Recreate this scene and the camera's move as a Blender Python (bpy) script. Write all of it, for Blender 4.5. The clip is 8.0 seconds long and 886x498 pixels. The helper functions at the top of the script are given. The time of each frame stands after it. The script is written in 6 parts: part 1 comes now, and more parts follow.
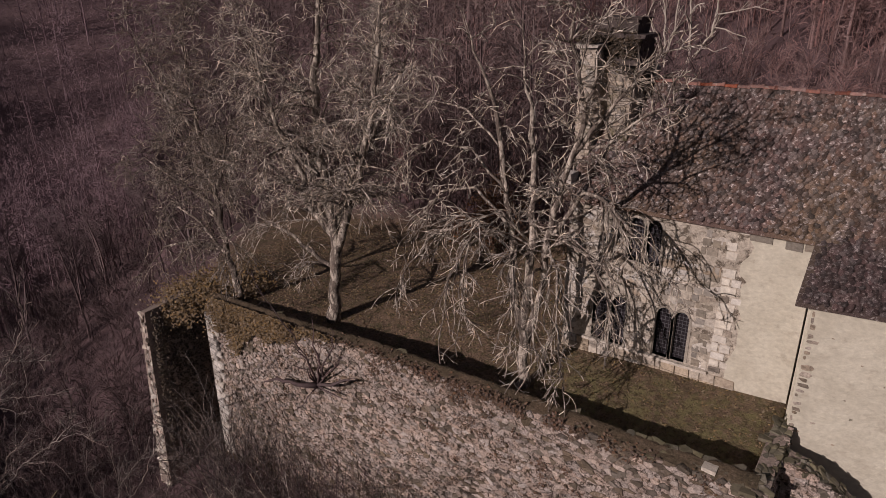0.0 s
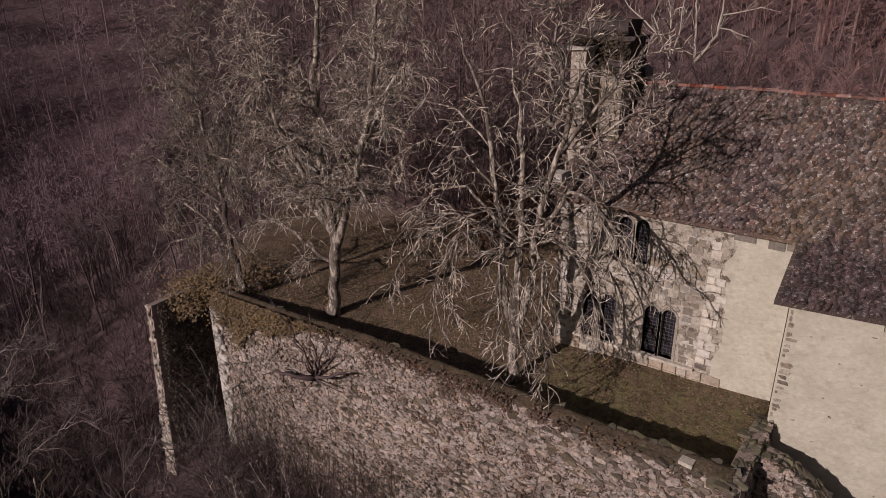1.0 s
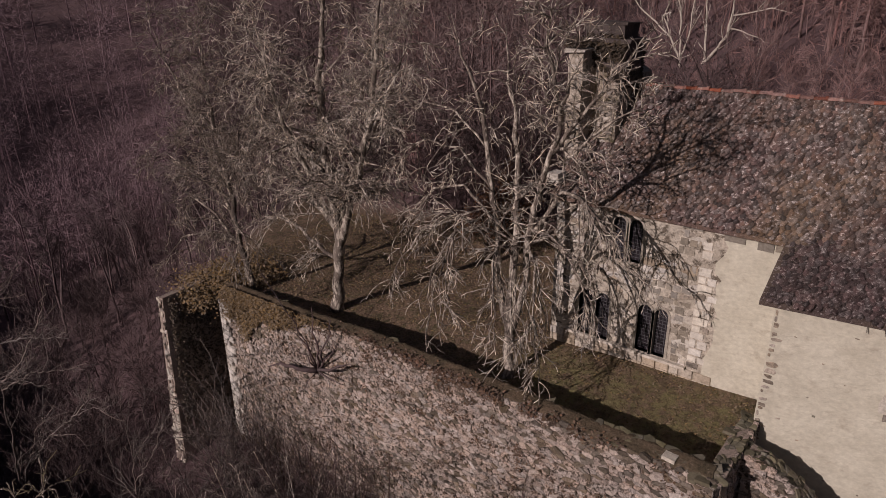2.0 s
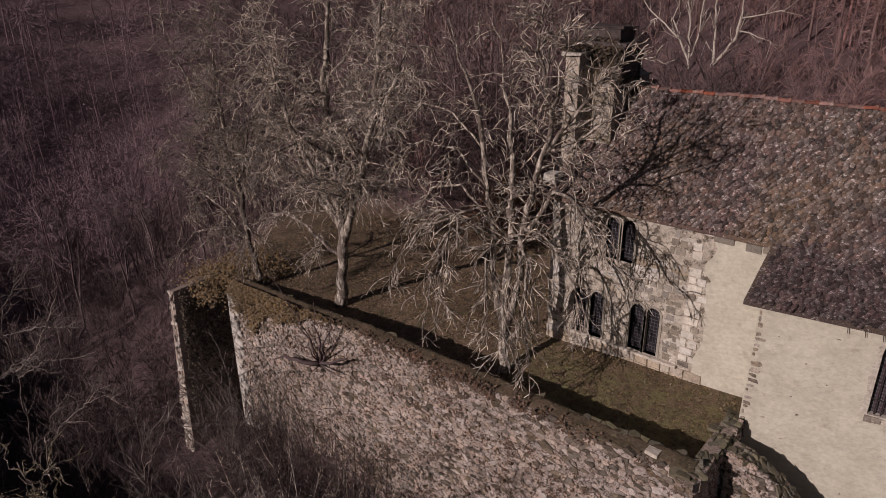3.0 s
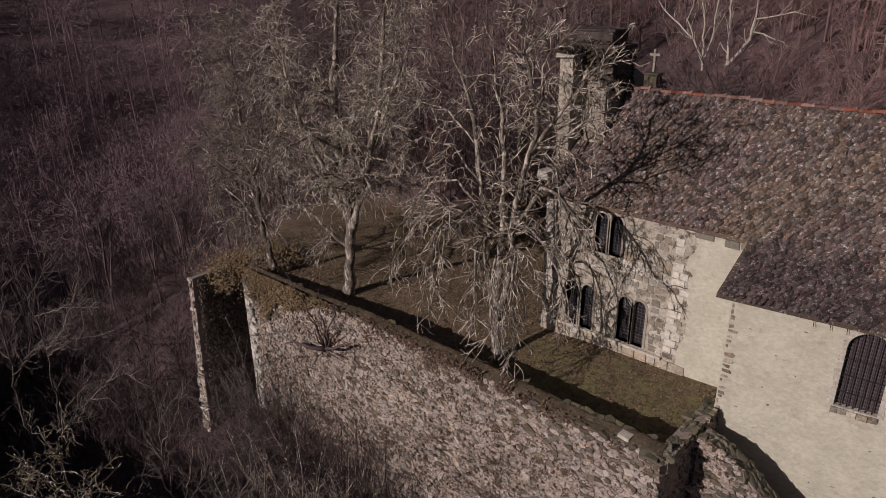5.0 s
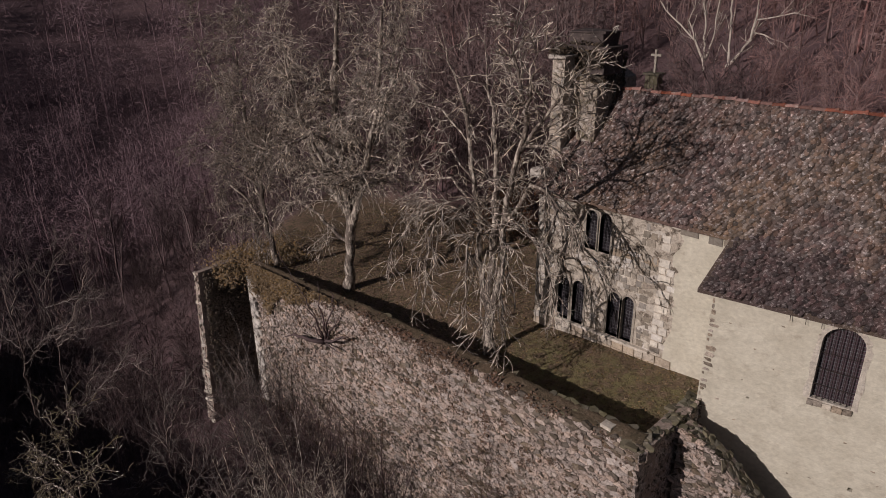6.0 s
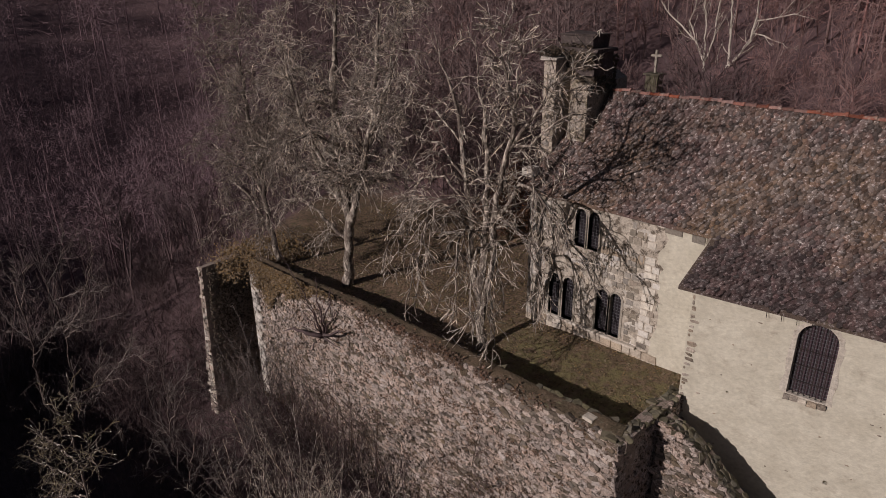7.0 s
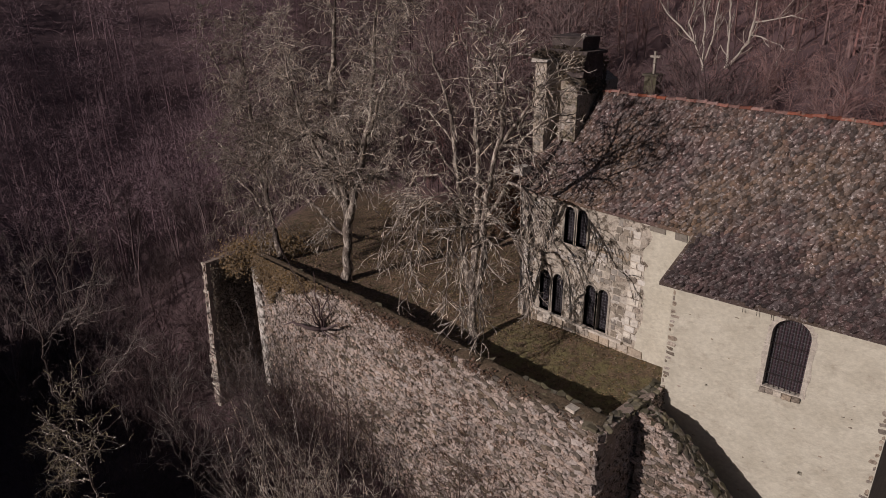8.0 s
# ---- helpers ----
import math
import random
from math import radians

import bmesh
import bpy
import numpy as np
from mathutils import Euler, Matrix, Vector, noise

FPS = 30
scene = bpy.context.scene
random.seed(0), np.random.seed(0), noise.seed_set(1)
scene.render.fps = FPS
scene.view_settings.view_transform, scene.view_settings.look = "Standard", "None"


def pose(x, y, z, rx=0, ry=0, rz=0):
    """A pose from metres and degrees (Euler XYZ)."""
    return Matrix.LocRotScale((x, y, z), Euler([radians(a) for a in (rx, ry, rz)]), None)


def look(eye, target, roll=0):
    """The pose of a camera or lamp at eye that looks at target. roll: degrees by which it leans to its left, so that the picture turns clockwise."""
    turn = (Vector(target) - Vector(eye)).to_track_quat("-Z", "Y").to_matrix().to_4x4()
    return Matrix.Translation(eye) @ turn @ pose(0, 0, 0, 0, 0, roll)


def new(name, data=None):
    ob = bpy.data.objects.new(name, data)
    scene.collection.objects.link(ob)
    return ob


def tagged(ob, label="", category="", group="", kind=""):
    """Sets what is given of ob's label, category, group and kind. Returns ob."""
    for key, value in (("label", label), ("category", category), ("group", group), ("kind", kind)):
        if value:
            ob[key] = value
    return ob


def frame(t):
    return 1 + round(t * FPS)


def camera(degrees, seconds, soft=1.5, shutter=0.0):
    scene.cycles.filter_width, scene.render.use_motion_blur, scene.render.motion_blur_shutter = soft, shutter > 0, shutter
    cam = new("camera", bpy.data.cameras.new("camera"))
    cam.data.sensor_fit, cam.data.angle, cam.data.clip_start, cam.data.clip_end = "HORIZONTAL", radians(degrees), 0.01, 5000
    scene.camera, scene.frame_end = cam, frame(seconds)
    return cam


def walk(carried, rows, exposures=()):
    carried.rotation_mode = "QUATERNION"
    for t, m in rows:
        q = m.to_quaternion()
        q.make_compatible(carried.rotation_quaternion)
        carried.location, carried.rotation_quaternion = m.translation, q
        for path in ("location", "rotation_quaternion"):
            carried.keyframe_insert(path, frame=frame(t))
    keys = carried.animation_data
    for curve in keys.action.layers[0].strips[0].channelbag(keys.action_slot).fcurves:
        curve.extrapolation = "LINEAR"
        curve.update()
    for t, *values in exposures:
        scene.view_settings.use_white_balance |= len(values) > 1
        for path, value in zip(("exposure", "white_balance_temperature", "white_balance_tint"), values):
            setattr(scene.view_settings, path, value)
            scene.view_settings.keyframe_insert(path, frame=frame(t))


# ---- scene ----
EXPOSURE = -0.8
cam = camera(68.2, 8.0, soft=0.5)
PATH = [
    (0, (1.314, -0.184, 13.035), (0.213, 1.318, 12.307), -0.6),
    (0.5, (1.891, -0.132, 13.084), (0.77, 1.356, 12.355), -0.6),
    (1, (2.385, -0.104, 13.164), (1.243, 1.367, 12.434), -0.7),
    (1.5, (2.852, -0.064, 13.269), (1.689, 1.388, 12.535), -0.7),
    (3, (4.36, -0.013, 13.547), (3.134, 1.384, 12.809), -0.6),
    (3.5, (4.833, 0.044, 13.6), (3.588, 1.424, 12.862), -0.6),
    (4, (5.303, 0.068, 13.665), (4.04, 1.43, 12.925), -0.7),
    (4.5, (5.75, 0.034, 13.713), (4.47, 1.38, 12.972), -0.7),
    (6, (7.26, -0.06, 13.9), (5.941, 1.247, 13.156), -0.7),
    (6.5, (7.772, -0.034, 13.996), (6.442, 1.261, 13.25), -0.7),
    (7, (8.282, 0.012, 14.091), (6.941, 1.293, 13.343), -0.7),
    (7.5, (8.794, 0.016, 14.187), (7.443, 1.284, 13.436), -0.8),
    (8, (9.357, -0.009, 14.269), (7.996, 1.25, 13.519), -0.7),
]
walk(cam, [(t, look(eye, target, roll)) for t, eye, target, roll in PATH], exposures=[(0.0, EXPOSURE, 6520, 28), (3.5, EXPOSURE, 6470, 27), (4.0, EXPOSURE, 6330, 22), (8.0, EXPOSURE, 6380, 23)])

# ---- light ----
SUN_AZ, SUN_EL = radians(192.5), radians(24.0)
SUN_DIR = Vector((math.sin(SUN_AZ) * math.cos(SUN_EL), math.cos(SUN_AZ) * math.cos(SUN_EL), math.sin(SUN_EL)))
world = bpy.data.worlds.new("world")
scene.world = world
world.use_nodes = True
wn, wl = world.node_tree.nodes, world.node_tree.links
sky = wn.new("ShaderNodeTexSky")
sky.sky_type, sky.sun_disc = "NISHITA", False
sky.sun_elevation, sky.sun_rotation = SUN_EL, SUN_AZ
sky.dust_density = 2.0
wl.new(sky.outputs[0], wn["Background"].inputs[0])
wn["Background"].inputs[1].default_value = 0.034
sun_data = bpy.data.lights.new("sun", "SUN")
sun_data.energy, sun_data.angle, sun_data.color = 5.0, radians(0.45), (1.0, 0.93, 0.82)
sun = new("sun", sun_data)
sun.matrix_world = look(SUN_DIR * 60, (0, 0, 0))


# ---- materials ----
def mix_colours(nt, fac, a, b):
    m = nt.nodes.new("ShaderNodeMix")
    m.data_type = "RGBA"
    nt.links.new(fac, m.inputs[0])
    for k, c in ((6, a), (7, b)):
        if isinstance(c, tuple):
            m.inputs[k].default_value = (*c, 1)
        else:
            nt.links.new(c, m.inputs[k])
    return m.outputs[2]


def ramp(nt, value, lo, hi):
    r = nt.nodes.new("ShaderNodeMapRange")
    r.inputs[1].default_value, r.inputs[2].default_value = lo, hi
    nt.links.new(value, r.inputs[0])
    return r.outputs[0]


def noise_tex(nt, coord, scale, detail=4.0, rough=0.6):
    n = nt.nodes.new("ShaderNodeTexNoise")
    n.inputs["Scale"].default_value, n.inputs["Detail"].default_value, n.inputs["Roughness"].default_value = scale, detail, rough
    nt.links.new(coord, n.inputs["Vector"])
    return n.outputs["Fac"]


def material(name, base, second, third=None, coarse=0.6, fine=9.0, rough=0.9, bump=0.3, island=0.0, spots=(0.58, 0.72), stretch=(1, 1, 1), metal=0.0, bump_scale=0.02, island_range=(0.55, 1.35), grain=(0.72, 1.25)):
    """Two tones mixed by coarse noise, a third in patches by fine noise, piece-to-piece brightness, and fine relief."""
    m = bpy.data.materials.new(name)
    m.use_nodes = True
    nt = m.node_tree
    b = nt.nodes["Principled BSDF"]
    geo = nt.nodes.new("ShaderNodeNewGeometry")
    mp = nt.nodes.new("ShaderNodeVectorMath")
    mp.operation = "MULTIPLY"
    mp.inputs[1].default_value = stretch
    nt.links.new(geo.outputs["Position"], mp.inputs[0])
    pos = mp.outputs[0]
    col = mix_colours(nt, ramp(nt, noise_tex(nt, pos, coarse), 0.35, 0.65), base, second)
    f = noise_tex(nt, pos, fine, 6.0, 0.7)
    if third:
        col = mix_colours(nt, ramp(nt, noise_tex(nt, pos, fine * 0.35, 5.0, 0.65), *spots), col, third)
    if island:
        info = nt.nodes.new("ShaderNodeObjectInfo")
        add = nt.nodes.new("ShaderNodeMath")
        add.operation = "ADD"
        nt.links.new(geo.outputs["Random Per Island"], add.inputs[0])
        nt.links.new(info.outputs["Random"], add.inputs[1])
        fr = nt.nodes.new("ShaderNodeMath")
        fr.operation = "FRACT"
        nt.links.new(add.outputs[0], fr.inputs[0])
        hs = nt.nodes.new("ShaderNodeHueSaturation")
        val = ramp(nt, fr.outputs[0], 0.0, 1.0)
        r = nt.nodes[-1]
        r.inputs[3].default_value, r.inputs[4].default_value = island_range
        nt.links.new(val, hs.inputs["Value"])
        fr2 = nt.nodes.new("ShaderNodeMath")
        fr2.operation = "MULTIPLY"
        fr2.inputs[1].default_value = 7.31
        nt.links.new(fr.outputs[0], fr2.inputs[0])
        fr3 = nt.nodes.new("ShaderNodeMath")
        fr3.operation = "FRACT"
        nt.links.new(fr2.outputs[0], fr3.inputs[0])
        sat = nt.nodes.new("ShaderNodeMapRange")
        sat.inputs[3].default_value, sat.inputs[4].default_value = 0.6, 1.25
        nt.links.new(fr3.outputs[0], sat.inputs[0])
        nt.links.new(sat.outputs[0], hs.inputs["Saturation"])
        hs.inputs["Fac"].default_value = island
        nt.links.new(col, hs.inputs["Color"])
        col = hs.outputs[0]
    fine_mix = nt.nodes.new("ShaderNodeHueSaturation")
    fv = nt.nodes.new("ShaderNodeMapRange")
    fv.inputs[1].default_value, fv.inputs[2].default_value, fv.inputs[3].default_value, fv.inputs[4].default_value = 0.3, 0.7, *grain
    nt.links.new(f, fv.inputs[0])
    nt.links.new(fv.outputs[0], fine_mix.inputs["Value"])
    nt.links.new(col, fine_mix.inputs["Color"])
    nt.links.new(fine_mix.outputs[0], b.inputs["Base Color"])
    b.inputs["Roughness"].default_value = rough
    b.inputs["Metallic"].default_value = metal
    b.inputs["Specular IOR Level"].default_value = 0.25
    if bump:
        bp = nt.nodes.new("ShaderNodeBump")
        bp.inputs["Strength"].default_value, bp.inputs["Distance"].default_value = bump, bump_scale
        nt.links.new(f, bp.inputs["Height"])
        nt.links.new(bp.outputs[0], b.inputs["Normal"])
    return m


M_RUBBLE = material("rubble_stone", (0.52, 0.42, 0.36), (0.385, 0.31, 0.265), (0.11, 0.084, 0.062), coarse=1.0, fine=19, island=0.75, bump=1.0, bump_scale=0.08, spots=(0.51, 0.58), island_range=(0.75, 1.25), grain=(0.3, 1.6))
M_RUBBLE_PALE = material("pale_rubble_stone", (0.56, 0.47, 0.41), (0.45, 0.37, 0.32), (0.18, 0.145, 0.115), coarse=0.9, fine=16, island=0.8, bump=0.9, bump_scale=0.06, spots=(0.55, 0.66), island_range=(0.7, 1.2), grain=(0.5, 1.3))
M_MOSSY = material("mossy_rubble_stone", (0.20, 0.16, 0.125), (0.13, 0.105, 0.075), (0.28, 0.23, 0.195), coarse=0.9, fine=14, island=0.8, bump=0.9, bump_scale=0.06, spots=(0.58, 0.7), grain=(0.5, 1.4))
M_MORTAR = material("old_mortar", (0.36, 0.29, 0.25), (0.26, 0.21, 0.178), (0.12, 0.095, 0.07), coarse=0.5, fine=12, bump=0.9, bump_scale=0.05)
M_CAP = material("mossy_cap_stone", (0.17, 0.15, 0.11), (0.12, 0.11, 0.07), (0.25, 0.22, 0.19), coarse=0.9, fine=8, island=0.8, bump=0.6)
M_PALE = material("pale_limestone", (0.66, 0.61, 0.53), (0.54, 0.48, 0.405), (0.33, 0.28, 0.225), coarse=1.6, fine=10, island=0.7, bump=0.9, spots=(0.56, 0.7), island_range=(0.8, 1.18), bump_scale=0.05, grain=(0.65, 1.2))
M_WHITE = material("whitish_limestone", (0.72, 0.67, 0.61), (0.58, 0.53, 0.47), (0.16, 0.13, 0.105), coarse=1.6, fine=10, island=0.7, bump=1.0, spots=(0.56, 0.62), island_range=(0.75, 1.15), bump_scale=0.06, grain=(0.6, 1.2))
M_QUOIN = material("white_dressed_stone", (0.72, 0.675, 0.59), (0.60, 0.55, 0.475), (0.36, 0.31, 0.25), coarse=1.6, fine=9, island=0.7, bump=0.6, spots=(0.58, 0.7), island_range=(0.85, 1.12), bump_scale=0.04, grain=(0.75, 1.12))
M_TAN = material("tan_limestone", (0.50, 0.425, 0.335), (0.42, 0.352, 0.275), (0.28, 0.225, 0.165), coarse=1.8, fine=10, island=0.7, bump=0.7, spots=(0.56, 0.7), island_range=(0.8, 1.15), bump_scale=0.04, grain=(0.65, 1.2))
M_GREY = material("grey_ashlar", (0.235, 0.21, 0.175), (0.30, 0.265, 0.22), (0.17, 0.15, 0.12), coarse=1.8, fine=11, island=0.8, bump=0.7, island_range=(0.7, 1.3), bump_scale=0.04)
M_SURROUND = material("grey_dressed_stone", (0.36, 0.325, 0.275), (0.28, 0.25, 0.21), (0.46, 0.42, 0.36), coarse=1.8, fine=11, bump=0.6, spots=(0.56, 0.68))
M_WALL_A = material("weathered_wall", (0.60, 0.54, 0.46), (0.44, 0.385, 0.315), (0.17, 0.14, 0.11), coarse=1.3, fine=9, bump=1.0, spots=(0.51, 0.6), bump_scale=0.07, grain=(0.5, 1.25))
M_PLASTER = material("lime_plaster", (0.58, 0.55, 0.455), (0.50, 0.468, 0.38), (0.43, 0.39, 0.315), coarse=1.1, fine=6, bump=0.7, spots=(0.55, 0.72), grain=(0.82, 1.1), bump_scale=0.04, stretch=(1, 1, 1.3))
M_TILE = material("roof_tile", (0.132, 0.092, 0.088), (0.178, 0.131, 0.098), (0.44, 0.38, 0.36), coarse=0.35, fine=26, island=0.95, bump=1.0, spots=(0.56, 0.64), island_range=(0.4, 1.6), grain=(0.4, 1.5), bump_scale=0.04)
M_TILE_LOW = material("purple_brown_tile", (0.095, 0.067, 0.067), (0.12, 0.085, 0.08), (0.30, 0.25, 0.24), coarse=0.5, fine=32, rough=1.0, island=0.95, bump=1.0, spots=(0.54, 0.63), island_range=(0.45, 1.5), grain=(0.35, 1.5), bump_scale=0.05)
M_RIDGE = material("terracotta", (0.27, 0.108, 0.078), (0.20, 0.09, 0.07), (0.27, 0.20, 0.165), coarse=2.5, fine=16, island=0.9, bump=0.5, rough=0.9, spots=(0.52, 0.66), grain=(0.6, 1.3))
M_BARK = material("lichened_bark", (0.19, 0.155, 0.13), (0.10, 0.08, 0.068), (0.60, 0.53, 0.45), coarse=2.2, fine=14, bump=1.0, bump_scale=0.05, spots=(0.53, 0.61), grain=(0.45, 1.4), stretch=(1, 1, 0.4))
M_BARK_PALE = material("pale_lichened_bark", (0.23, 0.19, 0.16), (0.10, 0.08, 0.068), (0.56, 0.495, 0.42), coarse=2.2, fine=14, bump=1.0, bump_scale=0.05, spots=(0.48, 0.58), grain=(0.45, 1.4), stretch=(1, 1, 0.4))
M_TWIG_BANK = material("dull_twig", (0.25, 0.205, 0.185), (0.12, 0.095, 0.088), (0.36, 0.31, 0.26), coarse=1.2, fine=8, bump=0.0, island=0.9, island_range=(0.5, 1.3))
M_TWIG = material("pale_twig", (0.40, 0.335, 0.28), (0.15, 0.12, 0.10), (0.52, 0.46, 0.36), coarse=1.6, fine=8, bump=0.0, island=0.9, island_range=(0.35, 1.5))
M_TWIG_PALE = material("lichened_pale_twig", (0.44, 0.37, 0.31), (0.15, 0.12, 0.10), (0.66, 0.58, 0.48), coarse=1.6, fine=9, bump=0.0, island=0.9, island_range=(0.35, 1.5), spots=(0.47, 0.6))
M_TWIG_DARK = material("brown_twig", (0.165, 0.113, 0.112), (0.21, 0.15, 0.14), coarse=0.15, fine=3, bump=0.0, island=0.6)
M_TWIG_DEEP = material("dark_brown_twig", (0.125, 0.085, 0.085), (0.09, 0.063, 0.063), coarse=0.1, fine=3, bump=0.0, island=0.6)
M_TWIG_RED = material("russet_twig", (0.28, 0.165, 0.155), (0.21, 0.138, 0.13), coarse=0.1, fine=3, bump=0.0, island=0.6)
M_LICHEN = material("lichened_twig", (0.27, 0.225, 0.15), (0.16, 0.13, 0.09), (0.34, 0.31, 0.15), coarse=0.8, fine=6, bump=0.0, island=0.6)
# far twigs: paler, more purple and even, with distance haze put into the colour
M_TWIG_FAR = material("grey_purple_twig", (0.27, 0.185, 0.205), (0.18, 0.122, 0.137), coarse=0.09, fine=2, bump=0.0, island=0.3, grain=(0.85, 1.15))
M_TWIG_MID = material("grey_brown_twig", (0.17, 0.125, 0.124), (0.10, 0.073, 0.075), coarse=0.12, fine=2, bump=0.0, island=0.35, grain=(0.85, 1.15))
M_BIRCH = material("white_bark", (0.52, 0.47, 0.41), (0.38, 0.34, 0.29), (0.15, 0.13, 0.11), coarse=1.5, fine=8, bump=0.2)
M_CORNER = material("worn_corner_stone", (0.38, 0.32, 0.255), (0.29, 0.24, 0.19), (0.19, 0.155, 0.12), coarse=1.5, fine=12, island=0.8, bump=0.7, bump_scale=0.04, spots=(0.5, 0.65), grain=(0.5, 1.3))
M_TOWER = material("tower_stone", (0.50, 0.435, 0.365), (0.36, 0.31, 0.255), (0.17, 0.15, 0.10), coarse=0.9, fine=12, island=0.8, bump=0.9, bump_scale=0.06, spots=(0.53, 0.65), grain=(0.5, 1.3))
M_TOWER_DARK = material("dark_tower_stone", (0.10, 0.08, 0.075), (0.06, 0.048, 0.046), (0.20, 0.165, 0.14), coarse=1.5, fine=12, bump=0.9, bump_scale=0.05, spots=(0.56, 0.68), grain=(0.5, 1.4))
M_IVY = material("ivy_leaf", (0.19, 0.132, 0.072), (0.245, 0.168, 0.088), coarse=0.8, fine=5, bump=0.0, island=0.8, rough=0.7)
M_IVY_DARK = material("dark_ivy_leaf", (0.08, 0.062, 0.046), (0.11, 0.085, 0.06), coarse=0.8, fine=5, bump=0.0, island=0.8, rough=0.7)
M_LEAD = material("lead", (0.12, 0.12, 0.13), (0.16, 0.16, 0.17), coarse=3, fine=20, rough=0.6, metal=0.4, bump=0.1)
M_IRON = material("wrought_iron", (0.035, 0.03, 0.032), (0.06, 0.045, 0.04), coarse=3, fine=20, rough=0.7, metal=0.5, bump=0.2)
M_WOOD = material("dark_wood", (0.07, 0.05, 0.035), (0.10, 0.07, 0.05), coarse=2, fine=15, bump=0.3)


def ground_material():
    """Dry grass with greener patches; leaf litter where the woodland attribute says so."""
    m = material("winter_ground", (0.235, 0.162, 0.112), (0.15, 0.105, 0.073), (0.12, 0.10, 0.056), coarse=0.8, fine=9, bump=1.0, spots=(0.48, 0.62), grain=(0.35, 1.55), bump_scale=0.09)
    nt = m.node_tree
    b = nt.nodes["Principled BSDF"]
    col = b.inputs["Base Color"].links[0].from_socket
    at = nt.nodes.new("ShaderNodeAttribute")
    at.attribute_name = "woodland"
    geo = nt.nodes.new("ShaderNodeNewGeometry")
    litter = mix_colours(nt, ramp(nt, noise_tex(nt, geo.outputs["Position"], 0.5, 8.0, 0.75), 0.35, 0.65), (0.17, 0.11, 0.112), (0.10, 0.066, 0.07))
    green = mix_colours(nt, ramp(nt, noise_tex(nt, geo.outputs["Position"], 2.0, 6.0, 0.7), 0.42, 0.6), col, (0.19, 0.168, 0.08))
    green = mix_colours(nt, ramp(nt, noise_tex(nt, geo.outputs["Position"], 4.5, 6.0, 0.7), 0.5, 0.62), green, (0.085, 0.066, 0.036))
    # litter of the bank, its colour darkened to stand in for shade there
    bank = mix_colours(nt, ramp(nt, noise_tex(nt, geo.outputs["Position"], 0.9, 8.0, 0.75), 0.35, 0.65), (0.10, 0.063, 0.073), (0.055, 0.036, 0.042))
    at3 = nt.nodes.new("ShaderNodeAttribute")
    at3.attribute_name = "bank"
    litter = mix_colours(nt, at3.outputs["Fac"], litter, bank)
    at2 = nt.nodes.new("ShaderNodeAttribute")
    at2.attribute_name = "moss"
    col = mix_colours(nt, at2.outputs["Fac"], col, green)
    nt.links.new(mix_colours(nt, at.outputs["Fac"], col, litter), b.inputs["Base Color"])
    return m


M_GROUND = ground_material()
M_EARTH = material("mossy_earth", (0.125, 0.09, 0.06), (0.08, 0.063, 0.04), (0.17, 0.13, 0.095), coarse=1.2, fine=14, bump=0.9, spots=(0.55, 0.7), bump_scale=0.05, grain=(0.5, 1.4))
M_RUSSET = material("withered_beech_leaf", (0.23, 0.125, 0.075), (0.16, 0.09, 0.058), coarse=0.8, fine=5, bump=0.0, island=0.8)
M_FERN = material("dead_fern", (0.17, 0.105, 0.075), (0.12, 0.08, 0.055), coarse=0.8, fine=5, bump=0.0, island=0.8)
M_GRASS = material("dry_grass", (0.24, 0.17, 0.10), (0.17, 0.13, 0.065), coarse=0.3, fine=5, bump=0.0, island=0.7)


def glass_material(name, tint):
    m = bpy.data.materials.new(name)
    m.use_nodes = True
    b = m.node_tree.nodes["Principled BSDF"]
    b.inputs["Base Color"].default_value = (*tint, 1)
    b.inputs["Roughness"].default_value = 0.3
    n = noise_tex(m.node_tree, m.node_tree.nodes.new("ShaderNodeNewGeometry").outputs["Position"], 9.0)
    bp = m.node_tree.nodes.new("ShaderNodeBump")
    bp.inputs["Strength"].default_value, bp.inputs["Distance"].default_value = 0.25, 0.02
    m.node_tree.links.new(n, bp.inputs["Height"])
    m.node_tree.links.new(bp.outputs[0], b.inputs["Normal"])
    return m


M_GLASS = glass_material("leaded_glass", (0.075, 0.05, 0.06))
M_GLASS_DARK = glass_material("dark_glass", (0.022, 0.018, 0.022))


